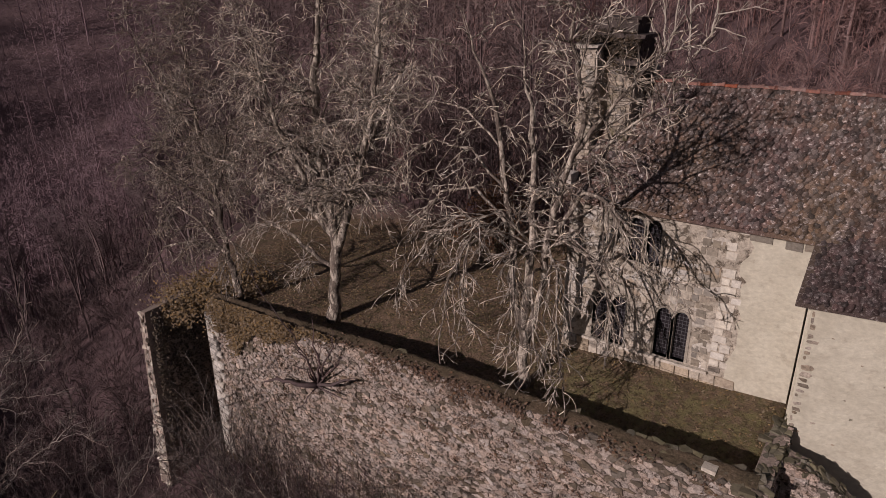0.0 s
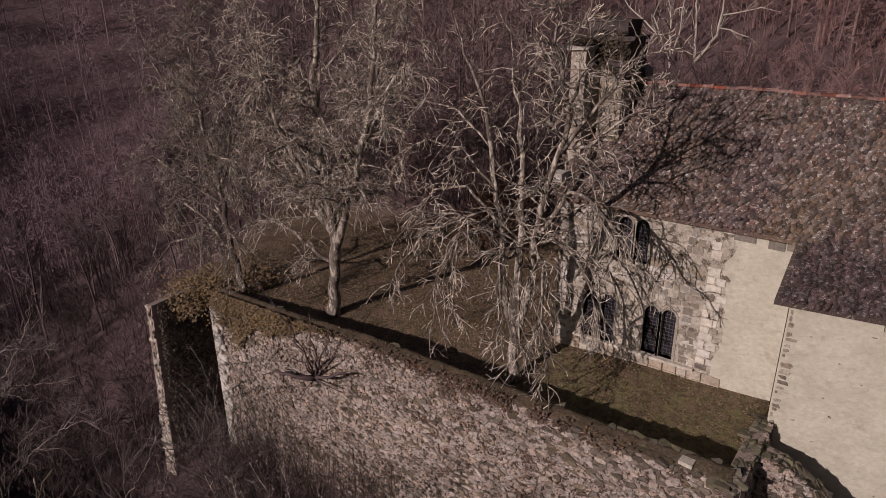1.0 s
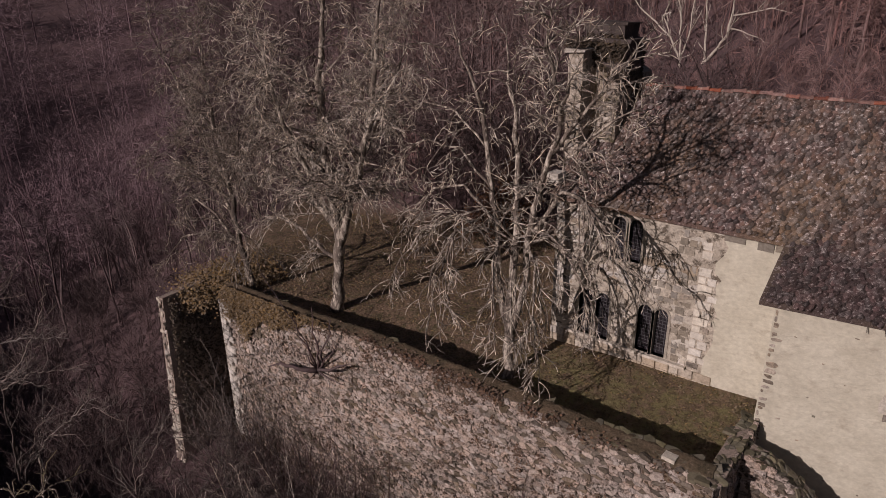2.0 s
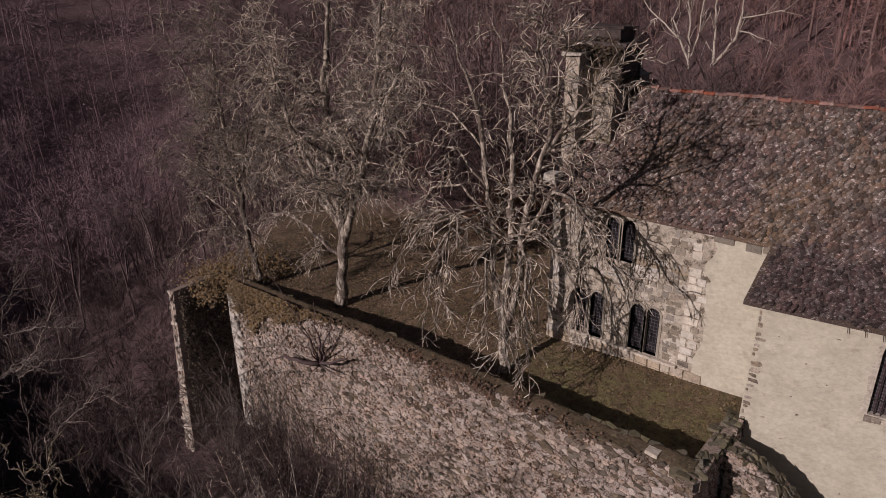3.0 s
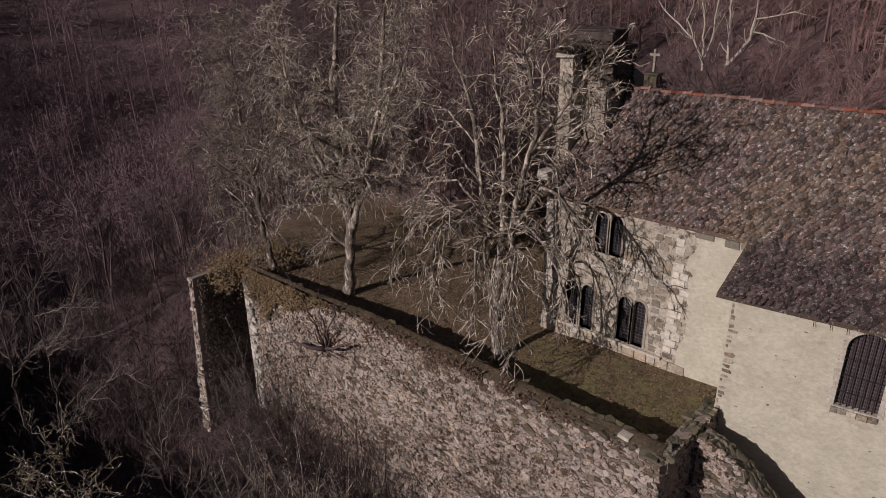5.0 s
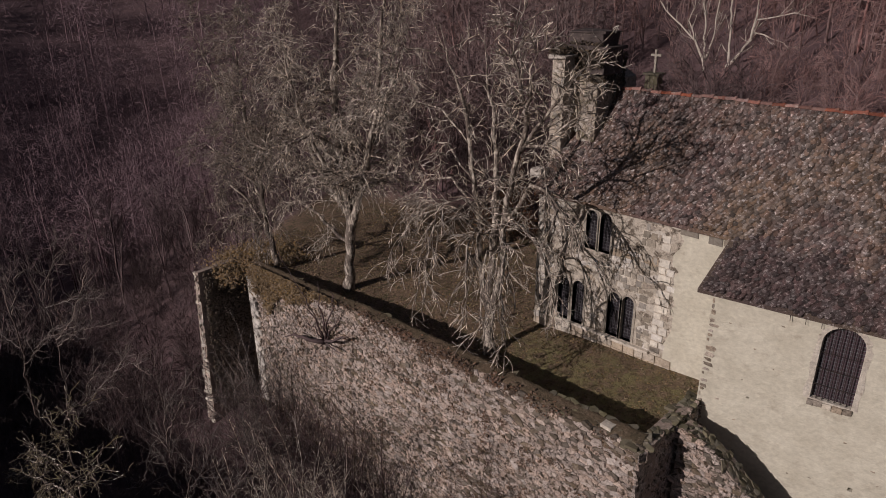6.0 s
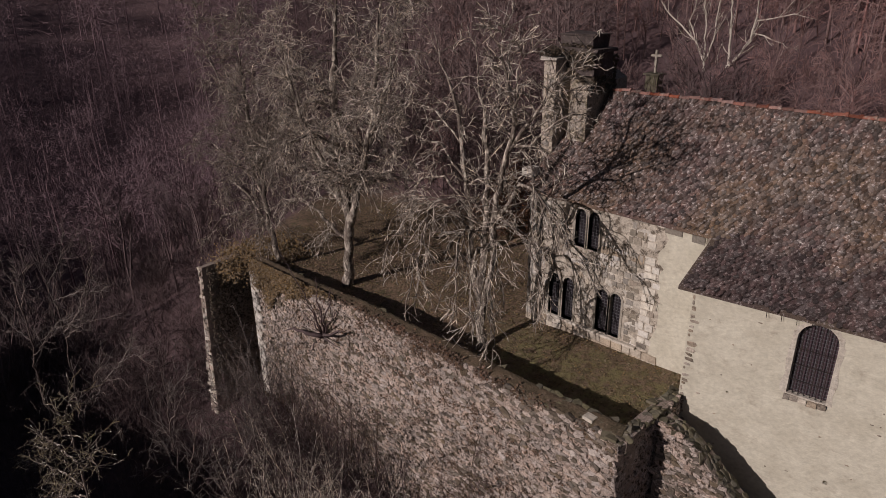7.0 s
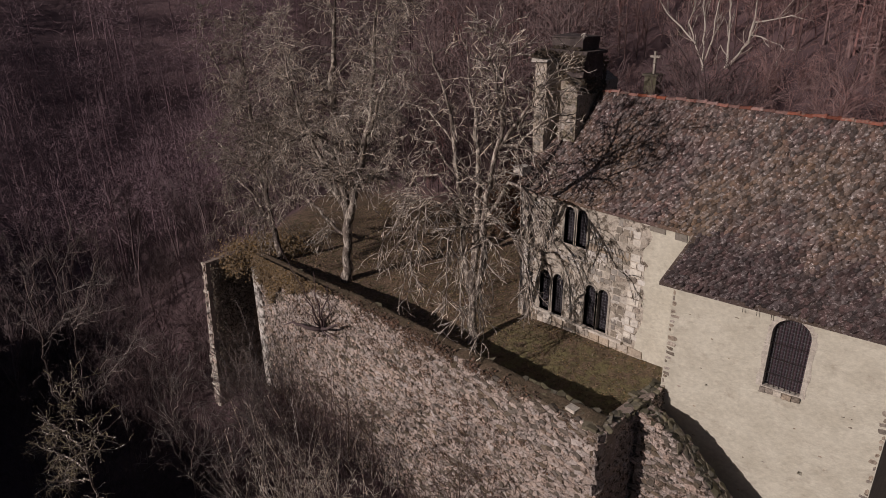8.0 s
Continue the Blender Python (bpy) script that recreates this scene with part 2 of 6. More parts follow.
# ---- mesh tools ----
class Build:
    """Collects vertices and faces of one mesh."""

    def __init__(self):
        self.v, self.f = [], []

    def add(self, verts, faces):
        k = len(self.v)
        self.v.extend(verts)
        self.f.extend([tuple(i + k for i in f) for f in faces])
        return self

    def box(self, x0, y0, z0, x1, y1, z1, jig=0.0, rng=random):
        c = [(x, y, z) for z in (z0, z1) for x, y in ((x0, y0), (x1, y0), (x1, y1), (x0, y1))]
        if jig:
            c = [tuple(a + rng.uniform(-jig, jig) for a in p) for p in c]
        return self.add(c, [(3, 2, 1, 0), (4, 5, 6, 7), (0, 1, 5, 4), (1, 2, 6, 5), (2, 3, 7, 6), (3, 0, 4, 7)])

    def tube(self, pts, radii, sides=6, cap=True):
        k = len(self.v)
        n = len(pts)
        ref = Vector((0.31, 0.87, 0.38))
        for i, p in enumerate(pts):
            d = (pts[min(i + 1, n - 1)] - pts[max(i - 1, 0)])
            a = d.cross(ref)
            if a.length < 1e-6:
                a = d.cross(Vector((1, 0, 0)))
            a.normalize()
            b = d.cross(a).normalized()
            for s in range(sides):
                w = 2 * math.pi * s / sides
                self.v.append(p + (a * math.cos(w) + b * math.sin(w)) * radii[i])
        for i in range(n - 1):
            for s in range(sides):
                t = (s + 1) % sides
                self.f.append((k + i * sides + s, k + i * sides + t, k + (i + 1) * sides + t, k + (i + 1) * sides + s))
        if cap:
            self.f.append(tuple(k + (n - 1) * sides + s for s in range(sides)))
            self.f.append(tuple(k + s for s in reversed(range(sides))))
        return self

    def mesh(self, name, mat, smooth=False):
        me = bpy.data.meshes.new(name)
        me.from_pydata([tuple(p) for p in self.v], [], self.f)
        me.materials.append(mat)
        if smooth:
            me.polygons.foreach_set("use_smooth", [True] * len(me.polygons))
        me.update()
        return me


def part(name, build, mat, parent, label="", smooth=False):
    ob = new(name, build.mesh(name, mat, smooth) if isinstance(build, Build) else build)
    ob.parent = parent
    return tagged(ob, label) if label else ob


def thing(name, label, category, group="", kind=""):
    return tagged(new(name), label, category, group, kind)


def array_mesh(name, verts, quads, mat):
    """One mesh from numpy arrays of vertices and four-cornered faces."""
    me = bpy.data.meshes.new(name)
    me.vertices.add(len(verts))
    me.vertices.foreach_set("co", np.asarray(verts, dtype=np.float32).ravel())
    me.loops.add(quads.size)
    me.loops.foreach_set("vertex_index", quads.astype(np.int32).ravel())
    me.polygons.add(len(quads))
    me.polygons.foreach_set("loop_start", np.arange(0, quads.size, 4, dtype=np.int32))
    me.materials.append(mat)
    me.update(calc_edges=True)
    return me


# ---- terrain ----
def smooth01(v):
    v = np.clip(v, 0.0, 1.0)
    return v * v * (3 - 2 * v)


def land(x, y):
    """Height of the ground: a terrace held by the retaining wall, a hill behind it, a valley to the west and south, and
    an unseen southern rise added to shade the bank.
    """
    x, y = np.asarray(x, dtype=float), np.asarray(y, dtype=float)
    top = np.interp(x, [-60, -30, -19, -8.5, -3, 0], [-3.0, -1.5, -1.0, -0.25, 0.0, 0.15])
    top = top - 0.175 * np.clip(21.0 - y, 0, 5) * np.clip((x + 22) / 8, 0, 1)
    top = top + 0.40 * np.maximum(0, y - 30 - 1.5 * np.sin(x * 0.13)) + 0.05 * np.sin(x * 0.9) * np.sin(y * 0.7)
    edge = -28.3 - 0.6 * (y - 16)
    s = np.maximum(0, edge - x)
    top = top - 0.45 * np.minimum(s, 38) + 0.36 * np.maximum(0, s - 60)
    low = np.minimum(-9.7 + 0.16 * (x + 15), -6.2) + 1.5 * smooth01((-19 - x) / 4) - 0.36 * np.maximum(0, 15.7 - y)
    low = np.maximum(low, -24) + 0.36 * np.maximum(0, s - 60)
    # unseen rise to the south, added to block the sun from the bank
    low = np.maximum(low, np.minimum(-13 - 0.85 * (y + 2), 4.6 - 0.2 * np.clip(-31 - x, 0, 30) + 1.2 * smooth01((-20 - x) / 4)))
    w = 0.12 + np.maximum(0, -28.3 - x) * 0.9
    k = smooth01((y - np.interp(x, [-28.3, -25.6, -25.3, -18.5], [19.0, 19.0, 16.75, 16.05])) / (2 * w) + 0.5)
    ke = np.where(y < 24, smooth01((0.05 - x) / 0.2), smooth01(np.clip((y - 26) / 8 + 0.0, 0, 1) + (x < 0.05)))
    k = k * ke
    bump = 0.35 * np.sin(x * 0.21 + 1.3) * np.sin(y * 0.17 + 0.4)
    return low * (1 - k) + top * k + bump * smooth01(s / 6) * smooth01((75 - s) / 20)


def build_ground():
    xs = np.unique(np.round(np.concatenate([np.linspace(-420, -70, 50), np.arange(-70, 12, 0.8), np.linspace(12, 200, 30), np.arange(-27.2, -25.0, 0.15), [-0.1, 0.0, 0.1, 0.2, -28.3]]), 3))
    ys = np.unique(np.round(np.concatenate([np.linspace(-120, -10, 24), np.arange(-10, 60, 0.8), np.linspace(60, 420, 50), np.arange(15.75, 17.3, 0.1)]), 3))
    gx, gy = np.meshgrid(xs, ys)
    z = land(gx, gy)
    verts = np.stack([gx, gy, z], -1).reshape(-1, 3)
    nx = len(xs)
    i = np.arange(len(ys) - 1)[:, None] * nx + np.arange(nx - 1)[None]
    quads = np.stack([i, i + 1, i + nx + 1, i + nx], -1).reshape(-1, 4)
    me = array_mesh("ground", verts, quads, M_GROUND)
    me.polygons.foreach_set("use_smooth", [True] * len(me.polygons))
    fx, fy = verts[:, 0], verts[:, 1]
    wood = np.maximum(smooth01((fy - 30) / 3), np.maximum(smooth01((-28.3 - 0.6 * (fy - 16) - fx + 1) / 2), smooth01((16 - fy) * 5)))
    moss = smooth01((fx + 11) / 4) * smooth01((22 - fy) / 2)
    # where the ground takes the litter colour darkened in place of shade
    bank = smooth01((12 - fy) / 4) * smooth01((fx + 70) / 20)
    bank = np.maximum(bank, smooth01((-28.3 - 0.6 * (fy - 16) - fx - 45) / 20) * smooth01((60 - fy) / 30))
    for key, val in (("woodland", wood), ("moss", moss), ("bank", bank)):
        me.attributes.new(key, "FLOAT", "POINT").data.foreach_set("value", val.astype(np.float32))
    tagged(new("ground", me), "brown winter grass and leaf litter on a hillside terrace", "ground", kind="structure")


build_ground()

# ---- church ----
def wall_with_holes(outline, holes, y_of, depth):
    """A standing wall: outline and holes as lists of (x, z); y_of gives its outer face, depth its thickness to the north."""
    bm = bmesh.new()
    loops = []
    for poly in [outline] + holes:
        vs = [bm.verts.new((x, 0, z)) for x, z in poly]
        loops.append(vs)
        for a, b in zip(vs, vs[1:] + vs[:1]):
            bm.edges.new((a, b))
    bmesh.ops.triangle_fill(bm, use_beauty=True, use_dissolve=False, edges=bm.edges[:], normal=(0, -1, 0))
    front = [v for v in bm.verts]
    faces = [[v.index for v in f.verts] for f in bm.faces] if not bm.verts.index_update() else []
    n = len(front)
    out = Build()
    co = [tuple(v.co) for v in front]
    out.v = [(x, y_of(x), z) for x, _, z in co] + [(x, y_of(x) + depth, z) for x, _, z in co]
    out.f = [tuple(f) for f in faces] + [tuple(i + n for i in reversed(f)) for f in faces]
    bm.verts.index_update()
    for vs in loops:
        ids = [v.index for v in vs]
        for a, b in zip(ids, ids[1:] + ids[:1]):
            out.f.append((a, b, b + n, a + n))
    bm.free()
    return out


def arch(xc, z0, z1, w, point=0.0, steps=7):
    """Outline of an arched opening, anticlockwise from its lower left: round, or slightly pointed."""
    h = w / 2
    pts = [(xc - h, z0), (xc + h, z0)]
    spring = z1 - h * (1 + point)
    for i in range(steps * 2 + 1):
        a = math.pi * i / (steps * 2)
        pts.append((xc + h * math.cos(a), spring + h * (1 + point) * math.sin(a) ** (1 - 0.25 * point)))
    return pts


def b_face(x):
    return 19.38 + 0.135 * x


def b_eave(x):
    return b_face(x) - 0.17


A_Y, A_X0, A_X1 = 21.5, -8.65, -0.42
EAVE_A = 6.0
LANCETS = [(-7.15, 0.46, 2.42, 0.56), (-6.42, 0.46, 2.42, 0.56), (-4.72, 0.5, 2.45, 0.54), (-4.10, 0.5, 2.45, 0.52),
           (-6.02, 3.98, 5.62, 0.5), (-5.38, 3.98, 5.62, 0.5)]
church = thing("church", "old stone church with lime-plastered walls and a tiled roof", "church")
part("choir_wall", wall_with_holes([(A_X0, -3), (A_X1, -3), (A_X1, EAVE_A), (A_X0, EAVE_A)], [arch(x, a, b, w, 0.2) for x, a, b, w in LANCETS], lambda x: A_Y, 0.7), M_WALL_A, church, "weathered stone wall with patches of plaster")
WINDOW_B = (3.68, 2.06, 4.62, 1.12)
part("nave_wall", wall_with_holes([(-0.08, -9), (6.62, -9), (6.62, 4.8), (-0.08, 4.8)], [arch(*WINDOW_B), [(4.65, -0.73), (4.79, -0.73), (4.78, -0.59), (4.66, -0.6)], [(1.42, 1.33), (1.5, 1.33), (1.5, 1.4), (1.42, 1.4)]], b_face, 0.75), M_PLASTER, church, "cream lime-plastered wall with worn patches")
shell = Build()
for ya, yb, za in ((19.5, 20.1, 4.6), (20.1, 20.8, 4.9), (20.8, 22.2, 5.25)):
    shell.box(-0.1 - 0.135 * (ya - 19.4), ya, -3, 0.3, yb, za)
shell.box(5.9, b_face(6.62) + 0.75, -9, 6.62, 30.4, 5.0)
shell.box(-8.65, 29.6, -3, 6.62, 30.4, 5.2)
shell.box(-8.65, 22.2, -3, -7.95, 29.6, 5.9)
part("side_wall", shell, M_PLASTER, church)


def roof_z(x, y):
    """Height of the south slope; it flattens towards the eaves."""
    if y >= 21.3:
        return float(np.interp(y, [21.3, 22.1, 23.0, 24.0, 25.0], [6.02, 6.62, 7.45, 8.52, 9.9]))
    t = (21.3 - y) / (21.3 - b_eave(x))
    return 6.02 - 1.15 * t


ROOF_X0, ROOF_X1, VERGE = -8.85, 7.1, -0.5
base = Build()


def roof_patch(xs, ys_of, south=True):
    k = len(base.v)
    n = 0
    for x in xs:
        ys = ys_of(x)
        n = len(ys)
        for y in ys:
            z = roof_z(x, y)
            base.v.append((x, y, z - 0.06))
            base.v.append((x, y, z - 0.2))
    for i in range(len(xs) - 1):
        for j in range(n - 1):
            a, b = k + (i * n + j) * 2, k + ((i + 1) * n + j) * 2
            base.f.append((a, b, b + 2, a + 2))
            base.f.append((a + 1, a + 3, b + 3, b + 1))
        for j in (0, n - 1):
            a, b = k + (i * n + j) * 2, k + ((i + 1) * n + j) * 2
            base.f.append((a, a + 1, b + 1, b))
    for i in (0, len(xs) - 1):
        for j in range(n - 1):
            a = k + (i * n + j) * 2
            base.f.append((a, a + 1, a + 3, a + 2))


roof_patch(list(np.linspace(ROOF_X0, ROOF_X1, 17)), lambda x: [21.3, 21.7, 22.1, 22.6, 23.0, 23.5, 24.0, 24.5, 25.0])
roof_patch(list(np.linspace(VERGE, ROOF_X1, 9)), lambda x: list(np.linspace(b_eave(x), 21.3, 6)))
base.add([(ROOF_X0, 25.0, 9.84), (ROOF_X1, 25.0, 9.84), (ROOF_X1, 30.8, 4.9), (ROOF_X0, 30.8, 4.9), (ROOF_X0, 25.0, 9.64), (ROOF_X1, 25.0, 9.64), (ROOF_X1, 30.8, 4.7), (ROOF_X0, 30.8, 4.7)],
         [(0, 1, 2, 3), (7, 6, 5, 4), (2, 6, 7, 3), (1, 5, 6, 2), (0, 3, 7, 4)])
roof = part("roof", base, M_TILE, church, "dark lichen-spotted roof of flat clay tiles")
for gx in (-8.6, 6.1):
    gab = Build()
    gab.add([(gx, 21.8, 5.8), (gx, 25.0, 9.6), (gx, 29.8, 5.4), (gx + 0.5, 21.8, 5.8), (gx + 0.5, 25.0, 9.6), (gx + 0.5, 29.8, 5.4)], [(0, 1, 2), (5, 4, 3), (0, 3, 4, 1), (1, 4, 5, 2), (2, 5, 3, 0)])
    part("gable", gab, M_WALL_A, church)


def stones(n, seed, ring=8):
    """Irregular stone shapes in a unit box: width along x, height along z, face towards -y."""
    rng = random.Random(seed)
    out = []
    for _ in range(n):
        co, fa = [], []
        ang = [2 * math.pi * (i + rng.uniform(-0.25, 0.25)) / ring for i in range(ring)]
        sq = rng.uniform(3.0, 9.0)
        rim = []
        for a in ang:
            c, s = math.cos(a), math.sin(a)
            r = 0.5 / (abs(c) ** sq + abs(s) ** sq) ** (1 / sq) * rng.uniform(0.84, 1.06)
            rim.append((c * r, s * r))
        tilt = (rng.uniform(-0.35, 0.35), rng.uniform(-0.45, 0.35))
        for shrink, d in ((1.0, 0.5), (1.0, -0.3), (0.86, -0.45)):
            for x, z in rim:
                co.append((x * shrink, d + (tilt[0] * x + tilt[1] * z if d < 0 else 0), z * shrink))
        for lay in (0, 1):
            for i in range(ring):
                j = (i + 1) % ring
                fa.append((lay * ring + i, lay * ring + j, (lay + 1) * ring + j, (lay + 1) * ring + i))
        h = ring // 2
        for i in range(0, h - 1):
            fa.append((2 * ring + i, 2 * ring + i + 1, 2 * ring + ring - 2 - i, 2 * ring + ring - 1 - i))
        out.append((np.array(co), np.array(fa)))
    return out


STONES = stones(26, 5)


def rubble(thing_parent, name, cells, mat, near, seed):
    """cells: list of (centre, right vector, width, height, depth). The nearest become parts, the rest one mesh."""
    rng = random.Random(seed)
    meshes = {}
    vs, fs, k = [], [], 0
    for c, right, w, h, d in cells:
        i = rng.randrange(len(STONES))
        co, fa = STONES[i]
        right = Vector(right).normalized()
        back = Vector((0, 0, 1)).cross(right)
        turn = rng.uniform(-0.08, 0.08)
        if near(c):
            if i not in meshes:
                b = Build()
                b.add([tuple(p) for p in co], [tuple(f) for f in fa])
                meshes[i] = b.mesh(name, mat)
            ob = new(name, meshes[i])
            ob.parent = thing_parent
            m = Matrix((right, back, Vector((0, 0, 1)))).transposed().to_4x4()
            ob.matrix_local = Matrix.Translation(c) @ m @ Matrix.Rotation(turn, 4, "Y") @ Matrix.Diagonal((w, d, h, 1))
        else:
            ct, st = math.cos(turn), math.sin(turn)
            x, z = co[:, 0] * w, co[:, 2] * h
            x, z = x * ct + z * st, z * ct - x * st
            p = np.outer(x, right) + np.outer(co[:, 1] * d, back) + np.outer(z, (0, 0, 1)) + np.array(c)
            vs.append(p)
            fs.append(fa + k)
            k += len(p)
    if vs:
        ob = new(name + "_field", array_mesh(name + "_field", np.concatenate(vs), np.concatenate(fs), mat))
        ob.parent = thing_parent
        tagged(ob, kind="stuff")


def clip_poly(poly, m, n):
    """The part of a polygon on the near side of the line through m with normal n."""
    out = []
    for k, p in enumerate(poly):
        q = poly[(k + 1) % len(poly)]
        a = (p[0] - m[0]) * n[0] + (p[1] - m[1]) * n[1]
        b = (q[0] - m[0]) * n[0] + (q[1] - m[1]) * n[1]
        if a <= 0:
            out.append(p)
        if (a < 0 < b) or (b < 0 < a):
            t = a / (a - b)
            out.append((p[0] + (q[0] - p[0]) * t, p[1] + (q[1] - p[1]) * t))
    return out


def cells_of(u0, u1, v0, v1, du, dv, r):
    """A surface split into irregular stones in wavering courses: polygons in (u, v)."""
    nu, nv = int((u1 - u0) / du) + 2, int((v1 - v0) / dv) + 2
    k = du / dv
    seeds = {}
    for j in range(nv):
        off = r.random()
        for i in range(nu):
            if r.random() > 0.16:
                seeds[i, j] = (u0 + (i + off + r.uniform(-0.42, 0.42)) * du, (v0 + (j + r.uniform(-0.36, 0.36)) * dv) * k)
    out = []
    for (i, j), c in seeds.items():
        poly = [(c[0] - 1.6 * du, c[1] - 1.6 * du), (c[0] + 1.6 * du, c[1] - 1.6 * du), (c[0] + 1.6 * du, c[1] + 1.6 * du), (c[0] - 1.6 * du, c[1] + 1.6 * du)]
        for a in range(-3, 4):
            for b in range(-2, 3):
                o = seeds.get((i + a, j + b))
                if o and (a or b):
                    poly = clip_poly(poly, ((c[0] + o[0]) / 2, (c[1] + o[1]) / 2), (o[0] - c[0], o[1] - c[1]))
                    if len(poly) < 3:
                        break
            if len(poly) < 3:
                break
        if len(poly) >= 3:
            out.append([(p[0], p[1] / k) for p in poly])
    return out


def stone_face(parent, name, u0, u1, v0, v1, du, dv, place, inside, mat, near, seed, joint=0.004, proud=(-0.02, 0.04), tilt=0.2):
    """Stones over a face; place(u, v, d) gives the point d metres out of it. The nearest are parts, the rest one mesh."""
    r = random.Random(seed)
    rest = {}
    for poly in cells_of(u0, u1, v0, v1, du, dv, r):
        cu, cv = sum(p[0] for p in poly) / len(poly), sum(p[1] for p in poly) / len(poly)
        if not inside(cu, cv):
            continue
        size = max(0.04, min(max(p[0] for p in poly) - min(p[0] for p in poly), max(p[1] for p in poly) - min(p[1] for p in poly)))
        sh = max(0.5, 1 - 2 * joint * r.uniform(0.6, 2.0) / size)
        ch = max(0.55, sh - 2 * r.uniform(0.008, 0.02) / size)
        tu, tv = r.gauss(0, tilt), r.gauss(-0.08, tilt)
        d0 = r.uniform(*proud)
        verts, faces, n = [], [], len(poly)
        for f, d in ((sh, -0.08), (sh, d0), (ch, d0 + 0.018)):
            for p in poly:
                lift = max(-0.05, min(0.05, tu * (p[0] - cu) + tv * (p[1] - cv))) if d > -0.05 else 0.0
                verts.append(place(cu + (p[0] - cu) * f, cv + (p[1] - cv) * f, d + lift + (r.uniform(-0.008, 0.008) if d > -0.05 else 0)))
        verts.append(place(cu, cv, d0 + 0.022 + r.uniform(-0.012, 0.012)))
        for l in (0, n):
            faces += [(l + a, l + (a + 1) % n, l + n + (a + 1) % n, l + n + a) for a in range(n)]
        faces += [(2 * n + a, 2 * n + (a + 1) % n, 3 * n) for a in range(n)]
        m = mat(cu, cv, r) if callable(mat) else mat
        if near(cu, cv):
            part(name, Build().add(verts, faces), m, parent)
        else:
            rest.setdefault(m.name, (m, Build()))[1].add(verts, faces)
    for m, b in rest.values():
        tagged(part(name + "_field", b, m, parent), kind="stuff")


# ---- retaining wall ----
RW_Y, RW_X0, RW_X1 = 15.68, -25.4, 0.1


def rw_y(x):
    return RW_Y + 0.105 * max(0.0, -18.6 - x)


def rw_top(x):
    return float(np.interp(x, [-28, -23, -19, -14, -8, -3, 0.2], [-1.2, -0.55, -0.05, 0.35, 0.5, 0.55, 0.75]))


def wall_stone(u, v, r):
    """Plain rubble, some pale stones, and dark mossy ones, mostly under the east half of the wall's top."""
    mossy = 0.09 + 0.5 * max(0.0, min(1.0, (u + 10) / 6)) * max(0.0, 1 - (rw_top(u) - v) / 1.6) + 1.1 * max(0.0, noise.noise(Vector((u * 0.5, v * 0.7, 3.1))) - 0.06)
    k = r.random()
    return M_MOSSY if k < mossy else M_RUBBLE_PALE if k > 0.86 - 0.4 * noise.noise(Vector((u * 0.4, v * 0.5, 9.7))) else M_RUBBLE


wall = thing("retaining_wall", "tall rubble-stone retaining wall with a mossy top", "wall", kind="structure")
core = Build()
xs = np.linspace(RW_X0, RW_X1, 30)
for x in xs:
    t = rw_top(x) - 0.06
    y = rw_y(x)
    core.v += [(x, y + 0.04, -12.5), (x, y + 0.04, t), (x, y + 0.66, t + 0.06), (x, y + 0.68, -12.5)]
for i in range(len(xs) - 1):
    for j in range(4):
        a, b = i * 4 + j, i * 4 + (j + 1) % 4
        core.f.append((a, a + 4, b + 4, b))
core.f += [(0, 1, 2, 3), tuple(len(core.v) - 4 + i for i in (3, 2, 1, 0))]
part("wall_core", core, M_MORTAR, wall)
top = Build()
r = random.Random(19)
nx, ny = 150, 6
for i in range(nx + 1):
    x = RW_X0 + (RW_X1 - 0.3 - RW_X0) * i / nx
    for j in range(ny + 1):
        v = 0.02 + 0.64 * j / ny
        top.v.append((x, rw_y(x) + v + (r.uniform(-0.06, 0.05) if j in (0, ny) else 0), rw_top(x) - 0.03 + 0.3 * v + (r.uniform(-0.03, 0.05) if 0 < j < ny else -0.09)))
for i in range(nx):
    for j in range(ny):
        a = i * (ny + 1) + j
        top.f.append((a, a + ny + 1, a + ny + 2, a + 1))
part("turf", top, M_EARTH, wall, "brown mossy turf along the wall's top", smooth=True)
rng = random.Random(11)
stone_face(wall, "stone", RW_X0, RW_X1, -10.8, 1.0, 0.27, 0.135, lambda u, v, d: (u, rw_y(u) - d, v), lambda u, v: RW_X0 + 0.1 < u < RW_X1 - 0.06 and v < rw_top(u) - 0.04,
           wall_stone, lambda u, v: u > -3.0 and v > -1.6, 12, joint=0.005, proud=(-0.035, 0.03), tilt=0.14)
stone_face(wall, "cap_stone", RW_X0, RW_X1, 0.0, 0.66, 0.34, 0.2, lambda u, v, d: (u, rw_y(u) + v, rw_top(u) - 0.06 + 0.3 * v + d * 0.9), lambda u, v: 0.02 < v < 0.64 and u < RW_X1 and (u > -3.8 or rng.random() < 0.06),
           M_CAP, lambda u, v: u > -5, 13, proud=(-0.03, 0.005), tilt=0.04)
part("cap_stone", Build().box(-1.64, RW_Y + 0.1, 0.42, -1.26, RW_Y + 0.42, 0.76, 0.03, rng), M_PALE, wall, "bright pale capping block")

